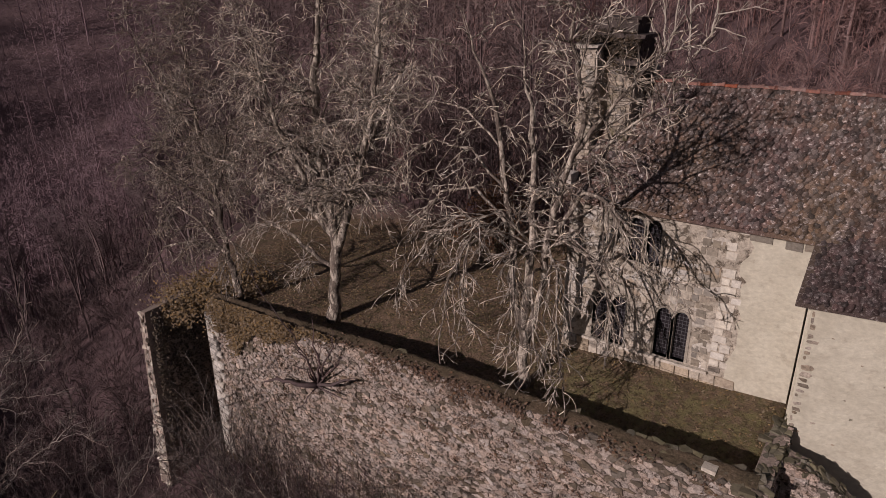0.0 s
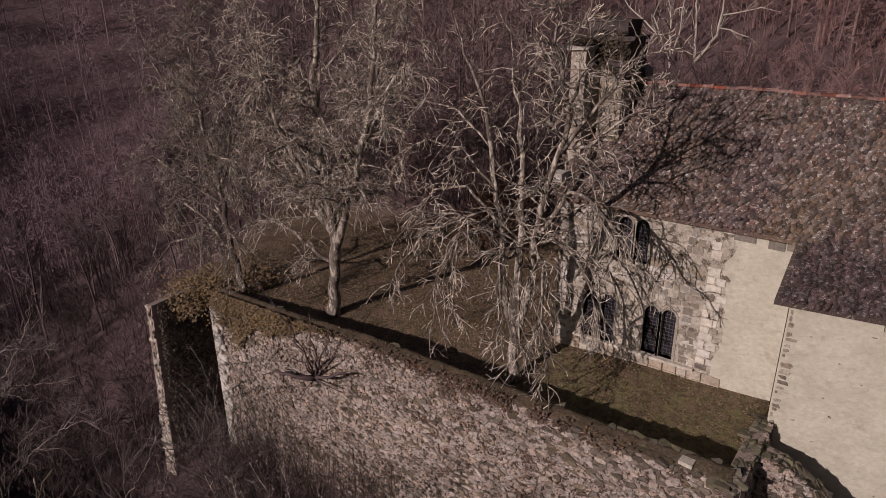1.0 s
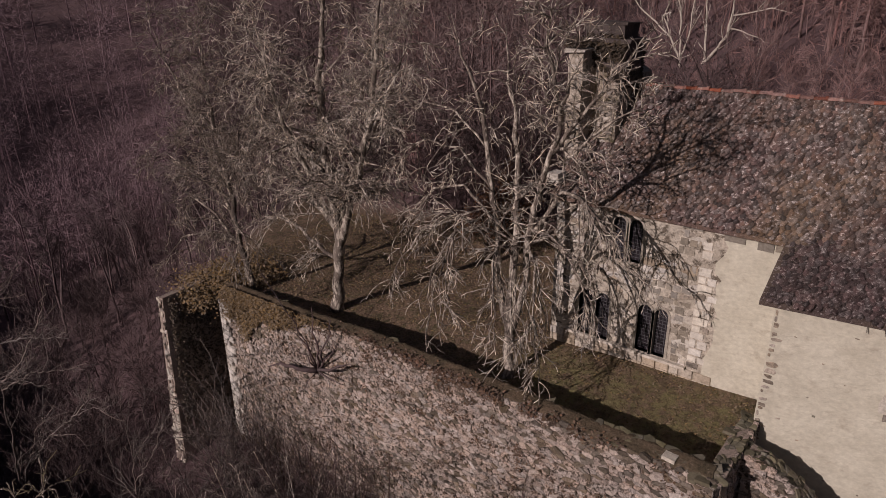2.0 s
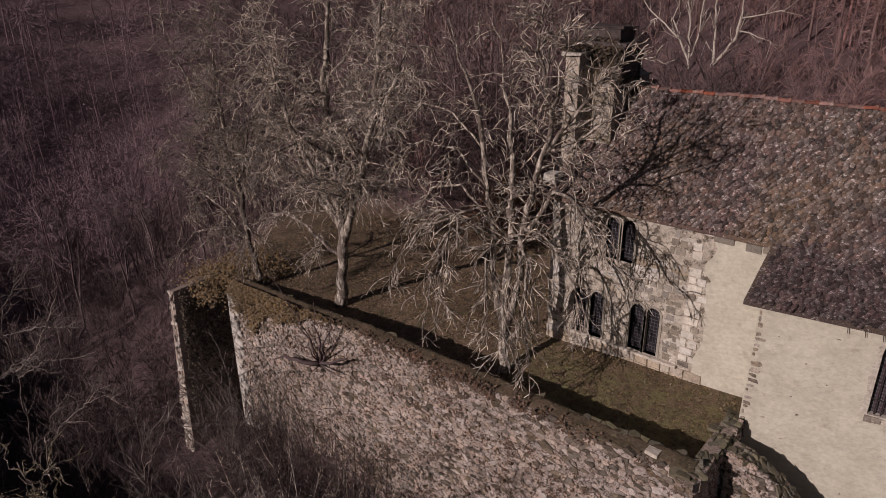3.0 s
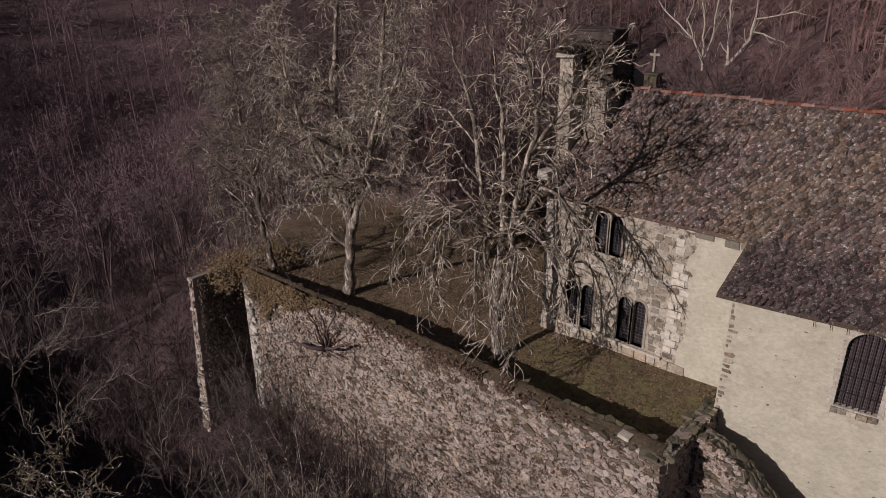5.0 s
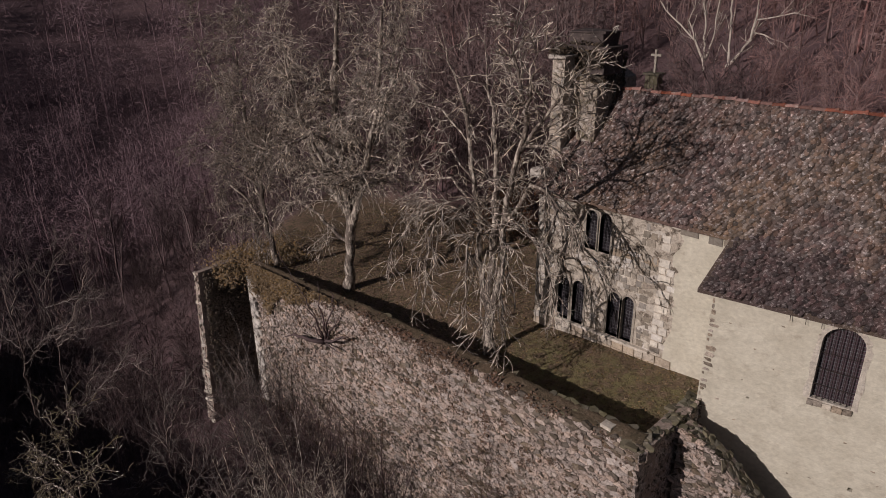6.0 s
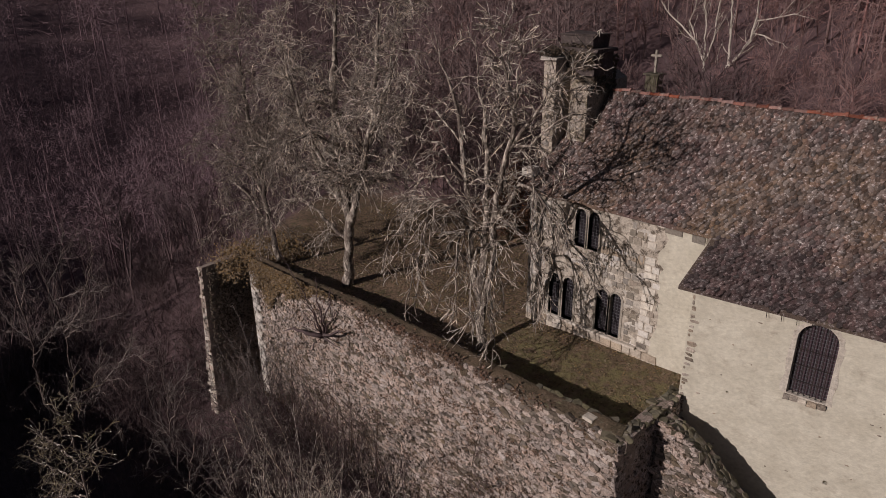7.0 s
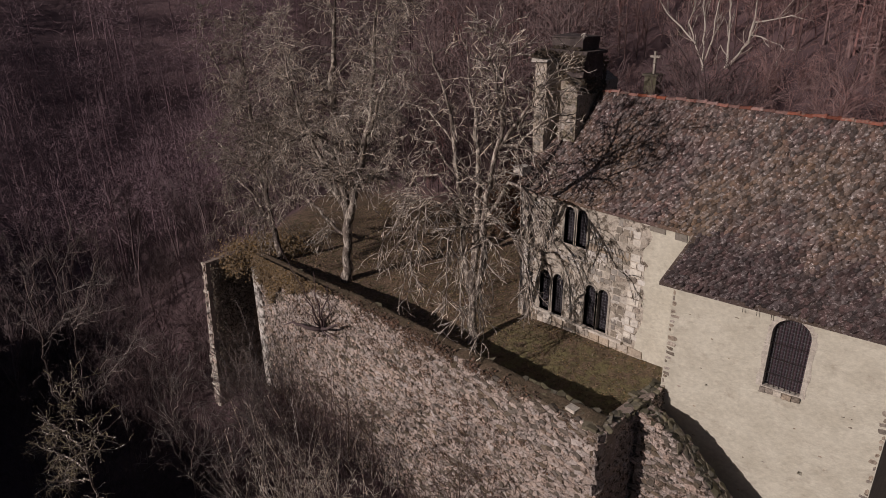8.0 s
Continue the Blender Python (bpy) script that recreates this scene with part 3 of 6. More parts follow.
# short wall from the retaining wall's end to the church corner, and the sloping wall below the nave
ret = thing("corner_wall", "short ruined wall of mossy rubble joining the church corner", "wall", kind="structure")
core = Build()
core.box(-0.42, RW_Y + 0.66, -9, 0.06, 19.2, 0.66)
part("wall_core", core, M_MORTAR, ret)
stone_face(ret, "stone", RW_Y, 19.2, -7.0, 0.8, 0.28, 0.15, lambda u, v, d: (0.06 + d, u, v), lambda u, v: v < 0.66, M_RUBBLE, lambda u, v: False, 14)
stone_face(ret, "cap_stone", RW_Y, 19.2, -0.46, 0.1, 0.2, 0.16, lambda u, v, d: (v, u, 0.66 + d * 0.8 + 0.04 * math.sin(u * 5)), lambda u, v: -0.43 < v < 0.08, M_CAP, lambda u, v: True, 15)

slope = thing("sloping_wall", "lower rubble wall with a steeply falling mossy top", "wall", kind="structure")


def sl_top(x):
    return float(np.interp(x, [0.2, 0.9, 1.6, 2.6, 4.6, 8.0], [0.62, 0.5, 0.1, -0.75, -2.3, -5.2]))


SL_Y = 17.55
core = Build()
xs = np.linspace(0.22, 8.0, 16)
for x in xs:
    t = sl_top(x) - 0.05
    core.v += [(x, SL_Y + 0.04, -9), (x, SL_Y + 0.04, t), (x, SL_Y + 0.75, t), (x, SL_Y + 0.75, -9)]
for i in range(len(xs) - 1):
    for j in range(4):
        a, b = i * 4 + j, i * 4 + (j + 1) % 4
        core.f.append((a, a + 4, b + 4, b))
core.f += [(0, 1, 2, 3), tuple(len(core.v) - 4 + i for i in (3, 2, 1, 0))]
part("wall_core", core, M_MORTAR, slope)
stone_face(slope, "stone", 0.2, 7.6, -5.5, 0.7, 0.24, 0.125, lambda u, v, d: (u, SL_Y - d, v), lambda u, v: u > 0.24 and v < sl_top(u) - 0.03, lambda u, v, r: M_MOSSY if r.random() < 0.35 else M_RUBBLE, lambda u, v: u < 2.6 and v > -2.0, 16)
stone_face(slope, "cap_stone", 0.2, 7.6, 0.0, 0.75, 0.16, 0.18, lambda u, v, d: (u, SL_Y + v, sl_top(u) - 0.05 + d * 1.2), lambda u, v: 0.02 < v < 0.74, M_CAP, lambda u, v: u < 2.5, 17)

# pale squared stones at the wall's west end
END = random.Random(27)
end_block = Build()
cc = ((-0.5, -0.5), (0.5, -0.5), (0.5, 0.5), (-0.5, 0.5))
for y, k in ((0.5, 1.0), (-0.3, 1.0), (-0.5, 0.9)):
    end_block.v += [(x * k, y, z * k) for x, z in cc]
for l in (0, 4):
    end_block.f += [(l + i, l + (i + 1) % 4, l + 4 + (i + 1) % 4, l + 4 + i) for i in range(4)]
end_block.f.append((8, 9, 10, 11))
END_BLOCK = end_block.mesh("end_stone", M_WHITE)
z = -10.5
while z < -1.5:
    h = END.uniform(0.24, 0.36)
    w = END.choice((0.6, 0.85, 1.1))
    ob = new("end_stone", END_BLOCK)
    ob.parent = wall
    ob.matrix_local = Matrix.Translation((RW_X0 + w / 2 - 0.03, rw_y(RW_X0 + w / 2) - 0.03, z + h / 2)) @ Matrix.Rotation(-0.1, 4, "Z") @ Matrix.Diagonal((w, 0.26, h - 0.02, 1))
    z += h
part("back_wall", Build().box(-27.2, 18.3, -11, -25.0, 19.3, -1.5).box(-25.4, 17.0, -11, -24.9, 18.4, -1.2), M_MORTAR, wall, "dark recessed masonry")

# pier beyond the gap at the wall's west end
but = thing("stone_pier", "tall leaning stone pier beyond the end of the wall", "pier", kind="structure")
core = Build()
core.add([(-27.45, 13.4, -12), (-26.35, 13.4, -12), (-26.4, 19.0, -12), (-27.4, 19.0, -12), (-27.62, 14.15, -1.3), (-27.12, 14.15, -1.2), (-27.0, 19.0, -0.9), (-27.8, 19.0, -0.9)],
         [(3, 2, 1, 0), (4, 5, 6, 7), (0, 1, 5, 4), (1, 2, 6, 5), (2, 3, 7, 6), (3, 0, 4, 7)])
part("pier_core", core, M_MORTAR, but)


def pier_front(u, v, d):
    t = (v + 12) / 10.7
    mid, half = -26.9 - 0.47 * t, 0.55 - 0.3 * t
    return (mid + max(-1.0, min(1.0, u)) * half, 13.4 + 0.75 * t - d, v)


stone_face(but, "stone", -1.0, 1.0, -11.5, -1.2, 0.75, 0.24, pier_front, lambda u, v: -0.95 < u < 0.95 and v < -1.35, lambda u, v, r: M_PALE if r.random() < 0.5 else M_RUBBLE, lambda u, v: True, 18)


# ---- trees ----
class Tree:
    """A bare tree grown from its base: lists of tapered branches, level by level."""

    def __init__(self, seed, sides=(8, 6, 4, 3, 3)):
        self.rng = random.Random(seed)
        self.sides = sides
        self.levels = [Build() for _ in range(5)]

    def twist(self, d, angle):
        r = self.rng
        a = d.orthogonal().normalized()
        a.rotate(Matrix.Rotation(r.uniform(0, 2 * math.pi), 3, d).to_quaternion())
        return (d * math.cos(angle) + a * math.sin(angle)).normalized()

    def grow(self, p, d, length, r0, lv, P):
        r = self.rng
        n = P["seg"][lv]
        pts, rad = [p.copy()], [r0]
        dirs = [d.copy()]
        for i in range(n):
            d = (d + Vector((r.gauss(0, 1), r.gauss(0, 1), r.gauss(0, 1))) * P["wig"][lv] + Vector((0, 0, P["lift"][lv] * (i + 1) / n))).normalized()
            p = p + d * (length / n)
            pts.append(p.copy())
            rad.append(max(P["thin"], r0 * (1 - P["taper"][lv] * (i + 1) / n)))
            dirs.append(d.copy())
        if lv == 0:
            rad = [a * r.uniform(0.9, 1.1) * (1.25 if i == 0 else 1.0) for i, a in enumerate(rad)]
        self.levels[lv].tube(pts, rad, self.sides[lv], cap=lv < 2)
        return self.branch(pts, rad, dirs, length, lv, P)

    def branch(self, pts, rad, dirs, length, lv, P):
        r = self.rng
        n = len(pts) - 1
        if lv + 1 >= P["depth"]:
            return pts
        count = P["kids"][lv]
        count = max(1, int(round(count * r.uniform(0.75, 1.25))))
        for c in range(count):
            t = P["start"][lv] + (1 - P["start"][lv]) * (c + r.random()) / count
            f = t * n
            i = min(int(f), n - 1)
            q = pts[i].lerp(pts[i + 1], f - i)
            kd = self.twist(dirs[i + 1], radians(r.uniform(*P["angle"][lv])))
            kl = length * r.uniform(*P["ratio"][lv]) * (1 - 0.55 * t * P["cone"][lv])
            kr = (rad[i] * (1 - (f - i)) + rad[i + 1] * (f - i)) * r.uniform(*P["rr"][lv])
            self.grow(q, kd, kl, max(P["thin"], kr), lv + 1, P)
        return pts


SPREAD = dict(depth=5, seg=(7, 7, 5, 4, 2), wig=(0.05, 0.10, 0.15, 0.2, 0.2), lift=(0.02, 0.06, -0.04, -0.08, -0.1), thin=0.012, taper=(0.7, 0.8, 0.75, 0.6, 0.4),
              kids=(9, 9, 9, 6), start=(0.25, 0.2, 0.12, 0.1), angle=((30, 62), (35, 75), (35, 85), (30, 80)), ratio=((0.45, 0.75), (0.35, 0.6), (0.35, 0.65), (0.35, 0.7)),
              cone=(0.7, 0.6, 0.5, 0.3), rr=((0.4, 0.6), (0.4, 0.6), (0.4, 0.6), (0.5, 0.8)))


def plant(name, label, base_at, stems, P, seed, bark, twig, category, group):
    """A tree as a thing: trunk, limbs, branches and twigs. stems: (start height share, lean vector, length, radius)."""
    t = thing(name, label, category, group)
    tr = Tree(seed)
    b = Vector(base_at)
    for start, lean, length, rad, *own in stems:
        tr.grow(b + Vector(start), Vector(lean).normalized(), length, rad, 0 if start[2] <= 0.01 else 1, own[0] if own else P)
    part("trunk", tr.levels[0], bark, t, smooth=True)
    limb = Build()
    for lv in (1, 2):
        limb.add(tr.levels[lv].v, tr.levels[lv].f)
    if limb.v:
        part("limb", limb, bark, t, smooth=True)
    crown = Build()
    for lv in (3, 4):
        crown.add(tr.levels[lv].v, tr.levels[lv].f)
    part("crown", crown, twig, t, "bare pale twigs")
    return t


# ---- crowns of many fine twigs, grown a whole level at a time ----
def grow_all(rs, p, d, length, r0, seg, wig, lift, tip=0.4, thin=0.006, least=0.0):
    """Branches from the places p along the ways d: points (n, seg + 1, 3) and radii. lift: the pull upwards at the start and at the tip."""
    n = len(p)
    pts, rad = np.empty((n, seg + 1, 3)), np.empty((n, seg + 1))
    r0 = np.maximum(least, r0)
    pts[:, 0], rad[:, 0] = p, np.maximum(thin, r0)
    for i in range(seg):
        k = (i + 1) / seg
        d = d + rs.normal(0, wig, (n, 3))
        d[:, 2] += lift[0] * (1 - k) + lift[1] * k
        d = d / np.linalg.norm(d, axis=1, keepdims=True)
        p = p + d * (length / seg)[:, None]
        pts[:, i + 1], rad[:, i + 1] = p, np.maximum(thin, r0 * (1 - (1 - tip) * k))
    return pts, rad


def sprout_all(rs, pts, rad, per_metre, start, angle, span, rr, shrink=0.5):
    """Where the next level leaves its branches: places, ways, lengths and radii."""
    n, m = pts.shape[0], pts.shape[1] - 1
    lengths = np.linalg.norm(np.diff(pts, axis=1), axis=2).sum(1)
    count = rs.poisson(np.maximum(1.0, per_metre * lengths * (1 - start)))
    own = np.repeat(np.arange(n), count)
    t = start + (1 - start) * rs.random_sample(len(own))
    f = t * m
    i = np.minimum(f.astype(int), m - 1)
    g = (f - i)[:, None]
    p = pts[own, i] * (1 - g) + pts[own, i + 1] * g
    d = pts[own, i + 1] - pts[own, i]
    d /= np.linalg.norm(d, axis=1, keepdims=True)
    side = np.cross(d, rs.normal(0, 1, (len(own), 3)))
    side /= np.linalg.norm(side, axis=1, keepdims=True)
    a = np.radians(rs.uniform(*angle, len(own)))[:, None]
    d = d * np.cos(a) + side * np.sin(a)
    length = rs.uniform(*span, len(own)) * (1 - shrink * t)
    r0 = (rad[own, i] * (1 - g[:, 0]) + rad[own, i + 1] * g[:, 0]) * rs.uniform(*rr, len(own))
    return p, d, length, r0


def tubes_all(pts, rad, sides=3):
    """Vertices and four-cornered faces of tubes round many branches; two sides make a ribbon."""
    n, m = pts.shape[:2]
    d = np.empty_like(pts)
    d[:, 1:-1] = pts[:, 2:] - pts[:, :-2]
    d[:, 0], d[:, -1] = pts[:, 1] - pts[:, 0], pts[:, -1] - pts[:, -2]
    a = np.cross(d, (0.31, 0.87, 0.38))
    a /= np.linalg.norm(a, axis=2, keepdims=True) + 1e-9
    b = np.cross(d, a)
    b /= np.linalg.norm(b, axis=2, keepdims=True) + 1e-9
    w = 2 * np.pi * np.arange(sides) / sides
    ring = a[:, :, None] * np.cos(w)[:, None] + b[:, :, None] * np.sin(w)[:, None]
    v = (pts[:, :, None] + ring * rad[:, :, None, None]).reshape(-1, 3)
    k = (np.arange(n)[:, None, None] * m + np.arange(m - 1)[None, :, None]) * sides + np.arange(sides if sides > 2 else 1)[None, None]
    nxt = k - np.arange(k.shape[2]) + (np.arange(k.shape[2]) + 1) % sides
    return v, np.stack([k, nxt, nxt + sides, k + sides], -1).reshape(-1, 4)


def together(pieces):
    vs, fs, k = [], [], 0
    for v, f in pieces:
        vs.append(v)
        fs.append(f + k)
        k += len(v)
    return np.concatenate(vs), np.concatenate(fs)


def led(way, r0, r1, rng, step=0.45, knot=0.05):
    """A knotty stem through the given places, tapering from r0 to r1."""
    way = [Vector(w) for w in way]
    pts = []
    for a, b in zip(way, way[1:]):
        k = max(2, int((b - a).length / step))
        pts += [a.lerp(b, i / k) + Vector((rng.gauss(0, 1), rng.gauss(0, 1), 0)) * (knot if pts or i else 0.0) for i in range(k)]
    pts.append(way[-1])
    n = len(pts) - 1
    return pts, [max(0.012, (r0 + (r1 - r0) * i / n) * rng.uniform(0.88, 1.14) * min(1.0, 0.2 + 3.2 * (1 - i / n))) for i in range(n + 1)]


def resampled(pts, rad, m=14):
    """A stem as m even steps, for sprouting."""
    t, u = np.linspace(0, 1, len(pts)), np.linspace(0, 1, m + 1)
    q = np.array([tuple(p) for p in pts])
    return np.stack([np.interp(u, t, q[:, i]) for i in range(3)], -1), np.interp(u, t, rad)


def bare_tree(label, group, stems, seed, bark, twig, levels, name="tree", category="tree", free=0.0, crown_label="bare pale twigs", stout=(0.021, 0.0165, 0.0135)):
    """A leafless tree. stems: (way, first radius, last radius, style), the trunk first; levels[style] lists the three levels of branching
    as (per metre, start, angles, lengths, radius shares, segments, wiggle, lift). The trunk bears branches only above the share free of its length."""
    t = thing(name, label, category, group)
    rng, rs = random.Random(seed), np.random.RandomState(seed)
    crown, boughs = [], []
    for k, (way, r0, r1, style) in enumerate(stems):
        pts, rad = led(way, r0, r1, rng)
        if k == 0:
            rad[0] *= 1.4
            rad[1] *= 1.12
        part("trunk" if k == 0 else "limb", Build().tube(pts, rad, 9 if k == 0 else 6), bark, t, smooth=True)
        q, w = resampled(pts, rad)
        q, w = q[None], w[None]
        for lv, (per, start, angle, span, rr, seg, wig, lift) in enumerate(levels[style]):
            got = sprout_all(rs, q, w, per, max(start, free if k == 0 and lv == 0 else 0.0), angle, span, rr)
            q, w = grow_all(rs, *got, seg, wig, lift, tip=0.35, thin=stout[lv] * 0.75, least=stout[lv])
            (boughs if lv == 0 else crown).append(tubes_all(q, w, 4 if lv == 0 else 3))
    me = array_mesh("branchwork", *together(boughs), bark)
    me.polygons.foreach_set("use_smooth", [True] * len(me.polygons))
    tagged(part("branchwork", me, bark, t), kind="stuff")
    tagged(part("crown", array_mesh("crown", *together(crown), twig), twig, t, crown_label), kind="stuff")
    return t


# levels: per metre, start, angles, lengths, radius shares, segments, wiggle, lift at start and tip
DENSE = {
    "up": ((4.2, 0.1, (35, 85), (1.8, 4.4), (0.24, 0.38), 7, 0.14, (0.03, -0.16)), (4.2, 0.12, (30, 80), (0.6, 1.8), (0.45, 0.65), 5, 0.24, (-0.08, -0.14)), (3.5, 0.1, (25, 80), (0.2, 0.7), (0.6, 0.9), 2, 0.32, (-0.1, 0.05))),
    "out": ((3.4, 0.12, (30, 80), (1.3, 3.2), (0.3, 0.5), 6, 0.15, (-0.02, -0.2)), (4.2, 0.1, (30, 80), (0.5, 1.5), (0.45, 0.65), 5, 0.24, (-0.1, -0.2)), (3.5, 0.1, (25, 80), (0.2, 0.6), (0.6, 0.9), 2, 0.32, (-0.12, 0.0))),
}
TERRACE = "trees on the terrace"
bare_tree("tall bare broadleaf tree with lichened bark beside the retaining wall", TERRACE, [
    (((-18.95, 18.8, -1.25), (-18.75, 18.8, 0.6), (-18.45, 18.8, 2.6), (-18.85, 18.8, 4.9), (-19.15, 18.8, 7.1), (-19.0, 18.8, 9.7), (-18.55, 18.8, 12.1), (-18.0, 18.8, 15.5)), 0.29, 0.07, "up"),
    (((-18.4, 18.8, 2.4), (-17.45, 18.7, 4.6), (-16.4, 18.7, 7.0), (-15.8, 18.8, 9.2), (-15.5, 18.8, 11.5), (-14.9, 18.8, 14.8)), 0.19, 0.06, "up"),
    (((-18.7, 18.8, 1.6), (-19.2, 18.6, 1.9), (-20.7, 18.4, 2.8), (-23.0, 18.2, 3.4)), 0.11, 0.04, "out"),
    (((-18.6, 18.9, 3.0), (-19.9, 18.8, 4.2), (-21.0, 18.8, 5.4), (-22.0, 18.7, 8.0), (-22.6, 18.6, 10.5)), 0.15, 0.04, "up"),
    (((-18.6, 18.8, 3.2), (-19.2, 18.0, 5.5), (-19.9, 17.2, 8.5), (-20.4, 16.8, 12.5)), 0.14, 0.04, "up"),
    (((-18.5, 18.9, 3.4), (-18.3, 20.0, 6.0), (-17.8, 21.2, 9.0), (-17.5, 22.0, 13.5)), 0.14, 0.04, "up"),
    (((-18.7, 18.8, 4.4), (-17.2, 18.0, 5.6), (-15.4, 17.4, 6.2), (-14.0, 17.0, 5.4)), 0.09, 0.03, "out"),
    (((-18.9, 18.8, 5.6), (-20.6, 18.4, 6.9), (-22.6, 18.0, 7.2), (-24.0, 17.8, 6.4)), 0.09, 0.03, "out"),
    (((-19.0, 18.8, 6.6), (-19.2, 17.4, 7.4), (-19.0, 16.0, 7.2), (-18.9, 15.2, 6.2)), 0.08, 0.03, "out"),
    (((-18.8, 18.8, 8.6), (-20.8, 18.2, 10.2), (-22.8, 17.8, 11.8)), 0.09, 0.03, "up"),
    (((-16.2, 18.8, 7.6), (-14.6, 18.3, 9.4), (-13.2, 18.2, 11.8)), 0.09, 0.03, "up")], 21, M_BARK_PALE, M_TWIG_PALE, DENSE, free=0.3, stout=(0.023, 0.018, 0.0145))
bare_tree("bare tree with a broad fine-twigged crown at the terrace end", TERRACE, [
    (((-24.4, 17.6, -1.3), (-24.9, 17.6, 2.5), (-25.4, 17.6, 6.1), (-26.0, 17.6, 9.6), (-25.7, 17.6, 12.8)), 0.18, 0.04, "up"),
    (((-24.6, 17.6, 1.0), (-26.4, 17.4, 2.6), (-28.2, 17.2, 3.4), (-29.6, 17.0, 2.6)), 0.10, 0.03, "out"),
    (((-24.9, 17.6, 2.4), (-26.6, 17.8, 4.8), (-28.2, 18.0, 7.2), (-29.4, 18.0, 9.2)), 0.10, 0.03, "up"),
    (((-25.2, 17.6, 4.2), (-23.8, 17.4, 6.0), (-22.8, 17.2, 8.2)), 0.09, 0.03, "up"),
    (((-24.7, 17.6, 1.6), (-23.6, 16.9, 2.6), (-22.6, 16.5, 2.6), (-21.8, 16.2, 1.6)), 0.07, 0.03, "out"),
    (((-25.6, 17.6, 7.2), (-27.2, 17.2, 8.4), (-28.6, 17.0, 10.6), (-29.2, 17.0, 12.4)), 0.08, 0.03, "up"),
    (((-25.1, 17.6, 3.6), (-27.4, 17.0, 4.8), (-29.4, 16.8, 5.6), (-31.0, 16.8, 5.0)), 0.08, 0.03, "out"),
    (((-24.62, 17.0, 6.28), (-23.3, 17.0, 6.24), (-22.0, 17.0, 6.18)), 0.06, 0.05, "snag"),
    (((-24.8, 17.6, 1.4), (-26.6, 16.8, 1.8), (-28.4, 16.4, 1.2), (-30.2, 16.2, -0.6)), 0.07, 0.025, "out")], 24, M_BARK, M_TWIG,
    dict(DENSE, snag=((0.4, 0.3, (40, 70), (0.2, 0.5), (0.3, 0.4), 3, 0.2, (0, 0)), (1.0, 0.3, (40, 70), (0.1, 0.3), (0.5, 0.6), 2, 0.2, (0, 0)))), free=0.3, stout=(0.023, 0.018, 0.015))
AIRY = {
    "bushy": ((4.2, 0.1, (35, 80), (0.9, 2.4), (0.45, 0.65), 6, 0.18, (0.03, -0.06)), (4.8, 0.1, (30, 80), (0.4, 1.2), (0.55, 0.8), 4, 0.24, (0.0, -0.08)), (3.8, 0.1, (25, 75), (0.2, 0.6), (0.6, 0.9), 2, 0.3, (0.0, 0.1))),
    "up": ((3.0, 0.25, (40, 90), (0.9, 2.8), (0.26, 0.4), 7, 0.15, (0.0, -0.10)), (4.2, 0.12, (30, 80), (0.5, 1.4), (0.45, 0.65), 4, 0.22, (-0.04, -0.10)), (3.8, 0.1, (25, 75), (0.2, 0.65), (0.6, 0.9), 2, 0.3, (0.0, 0.1))),
    "hang": ((3.0, 0.15, (20, 65), (1.0, 2.8), (0.4, 0.6), 8, 0.12, (-0.06, -0.26)), (3.2, 0.12, (25, 70), (0.5, 1.4), (0.5, 0.75), 4, 0.2, (-0.14, -0.18)), (3.0, 0.1, (25, 70), (0.2, 0.65), (0.6, 0.9), 2, 0.28, (-0.05, 0.08))),
}
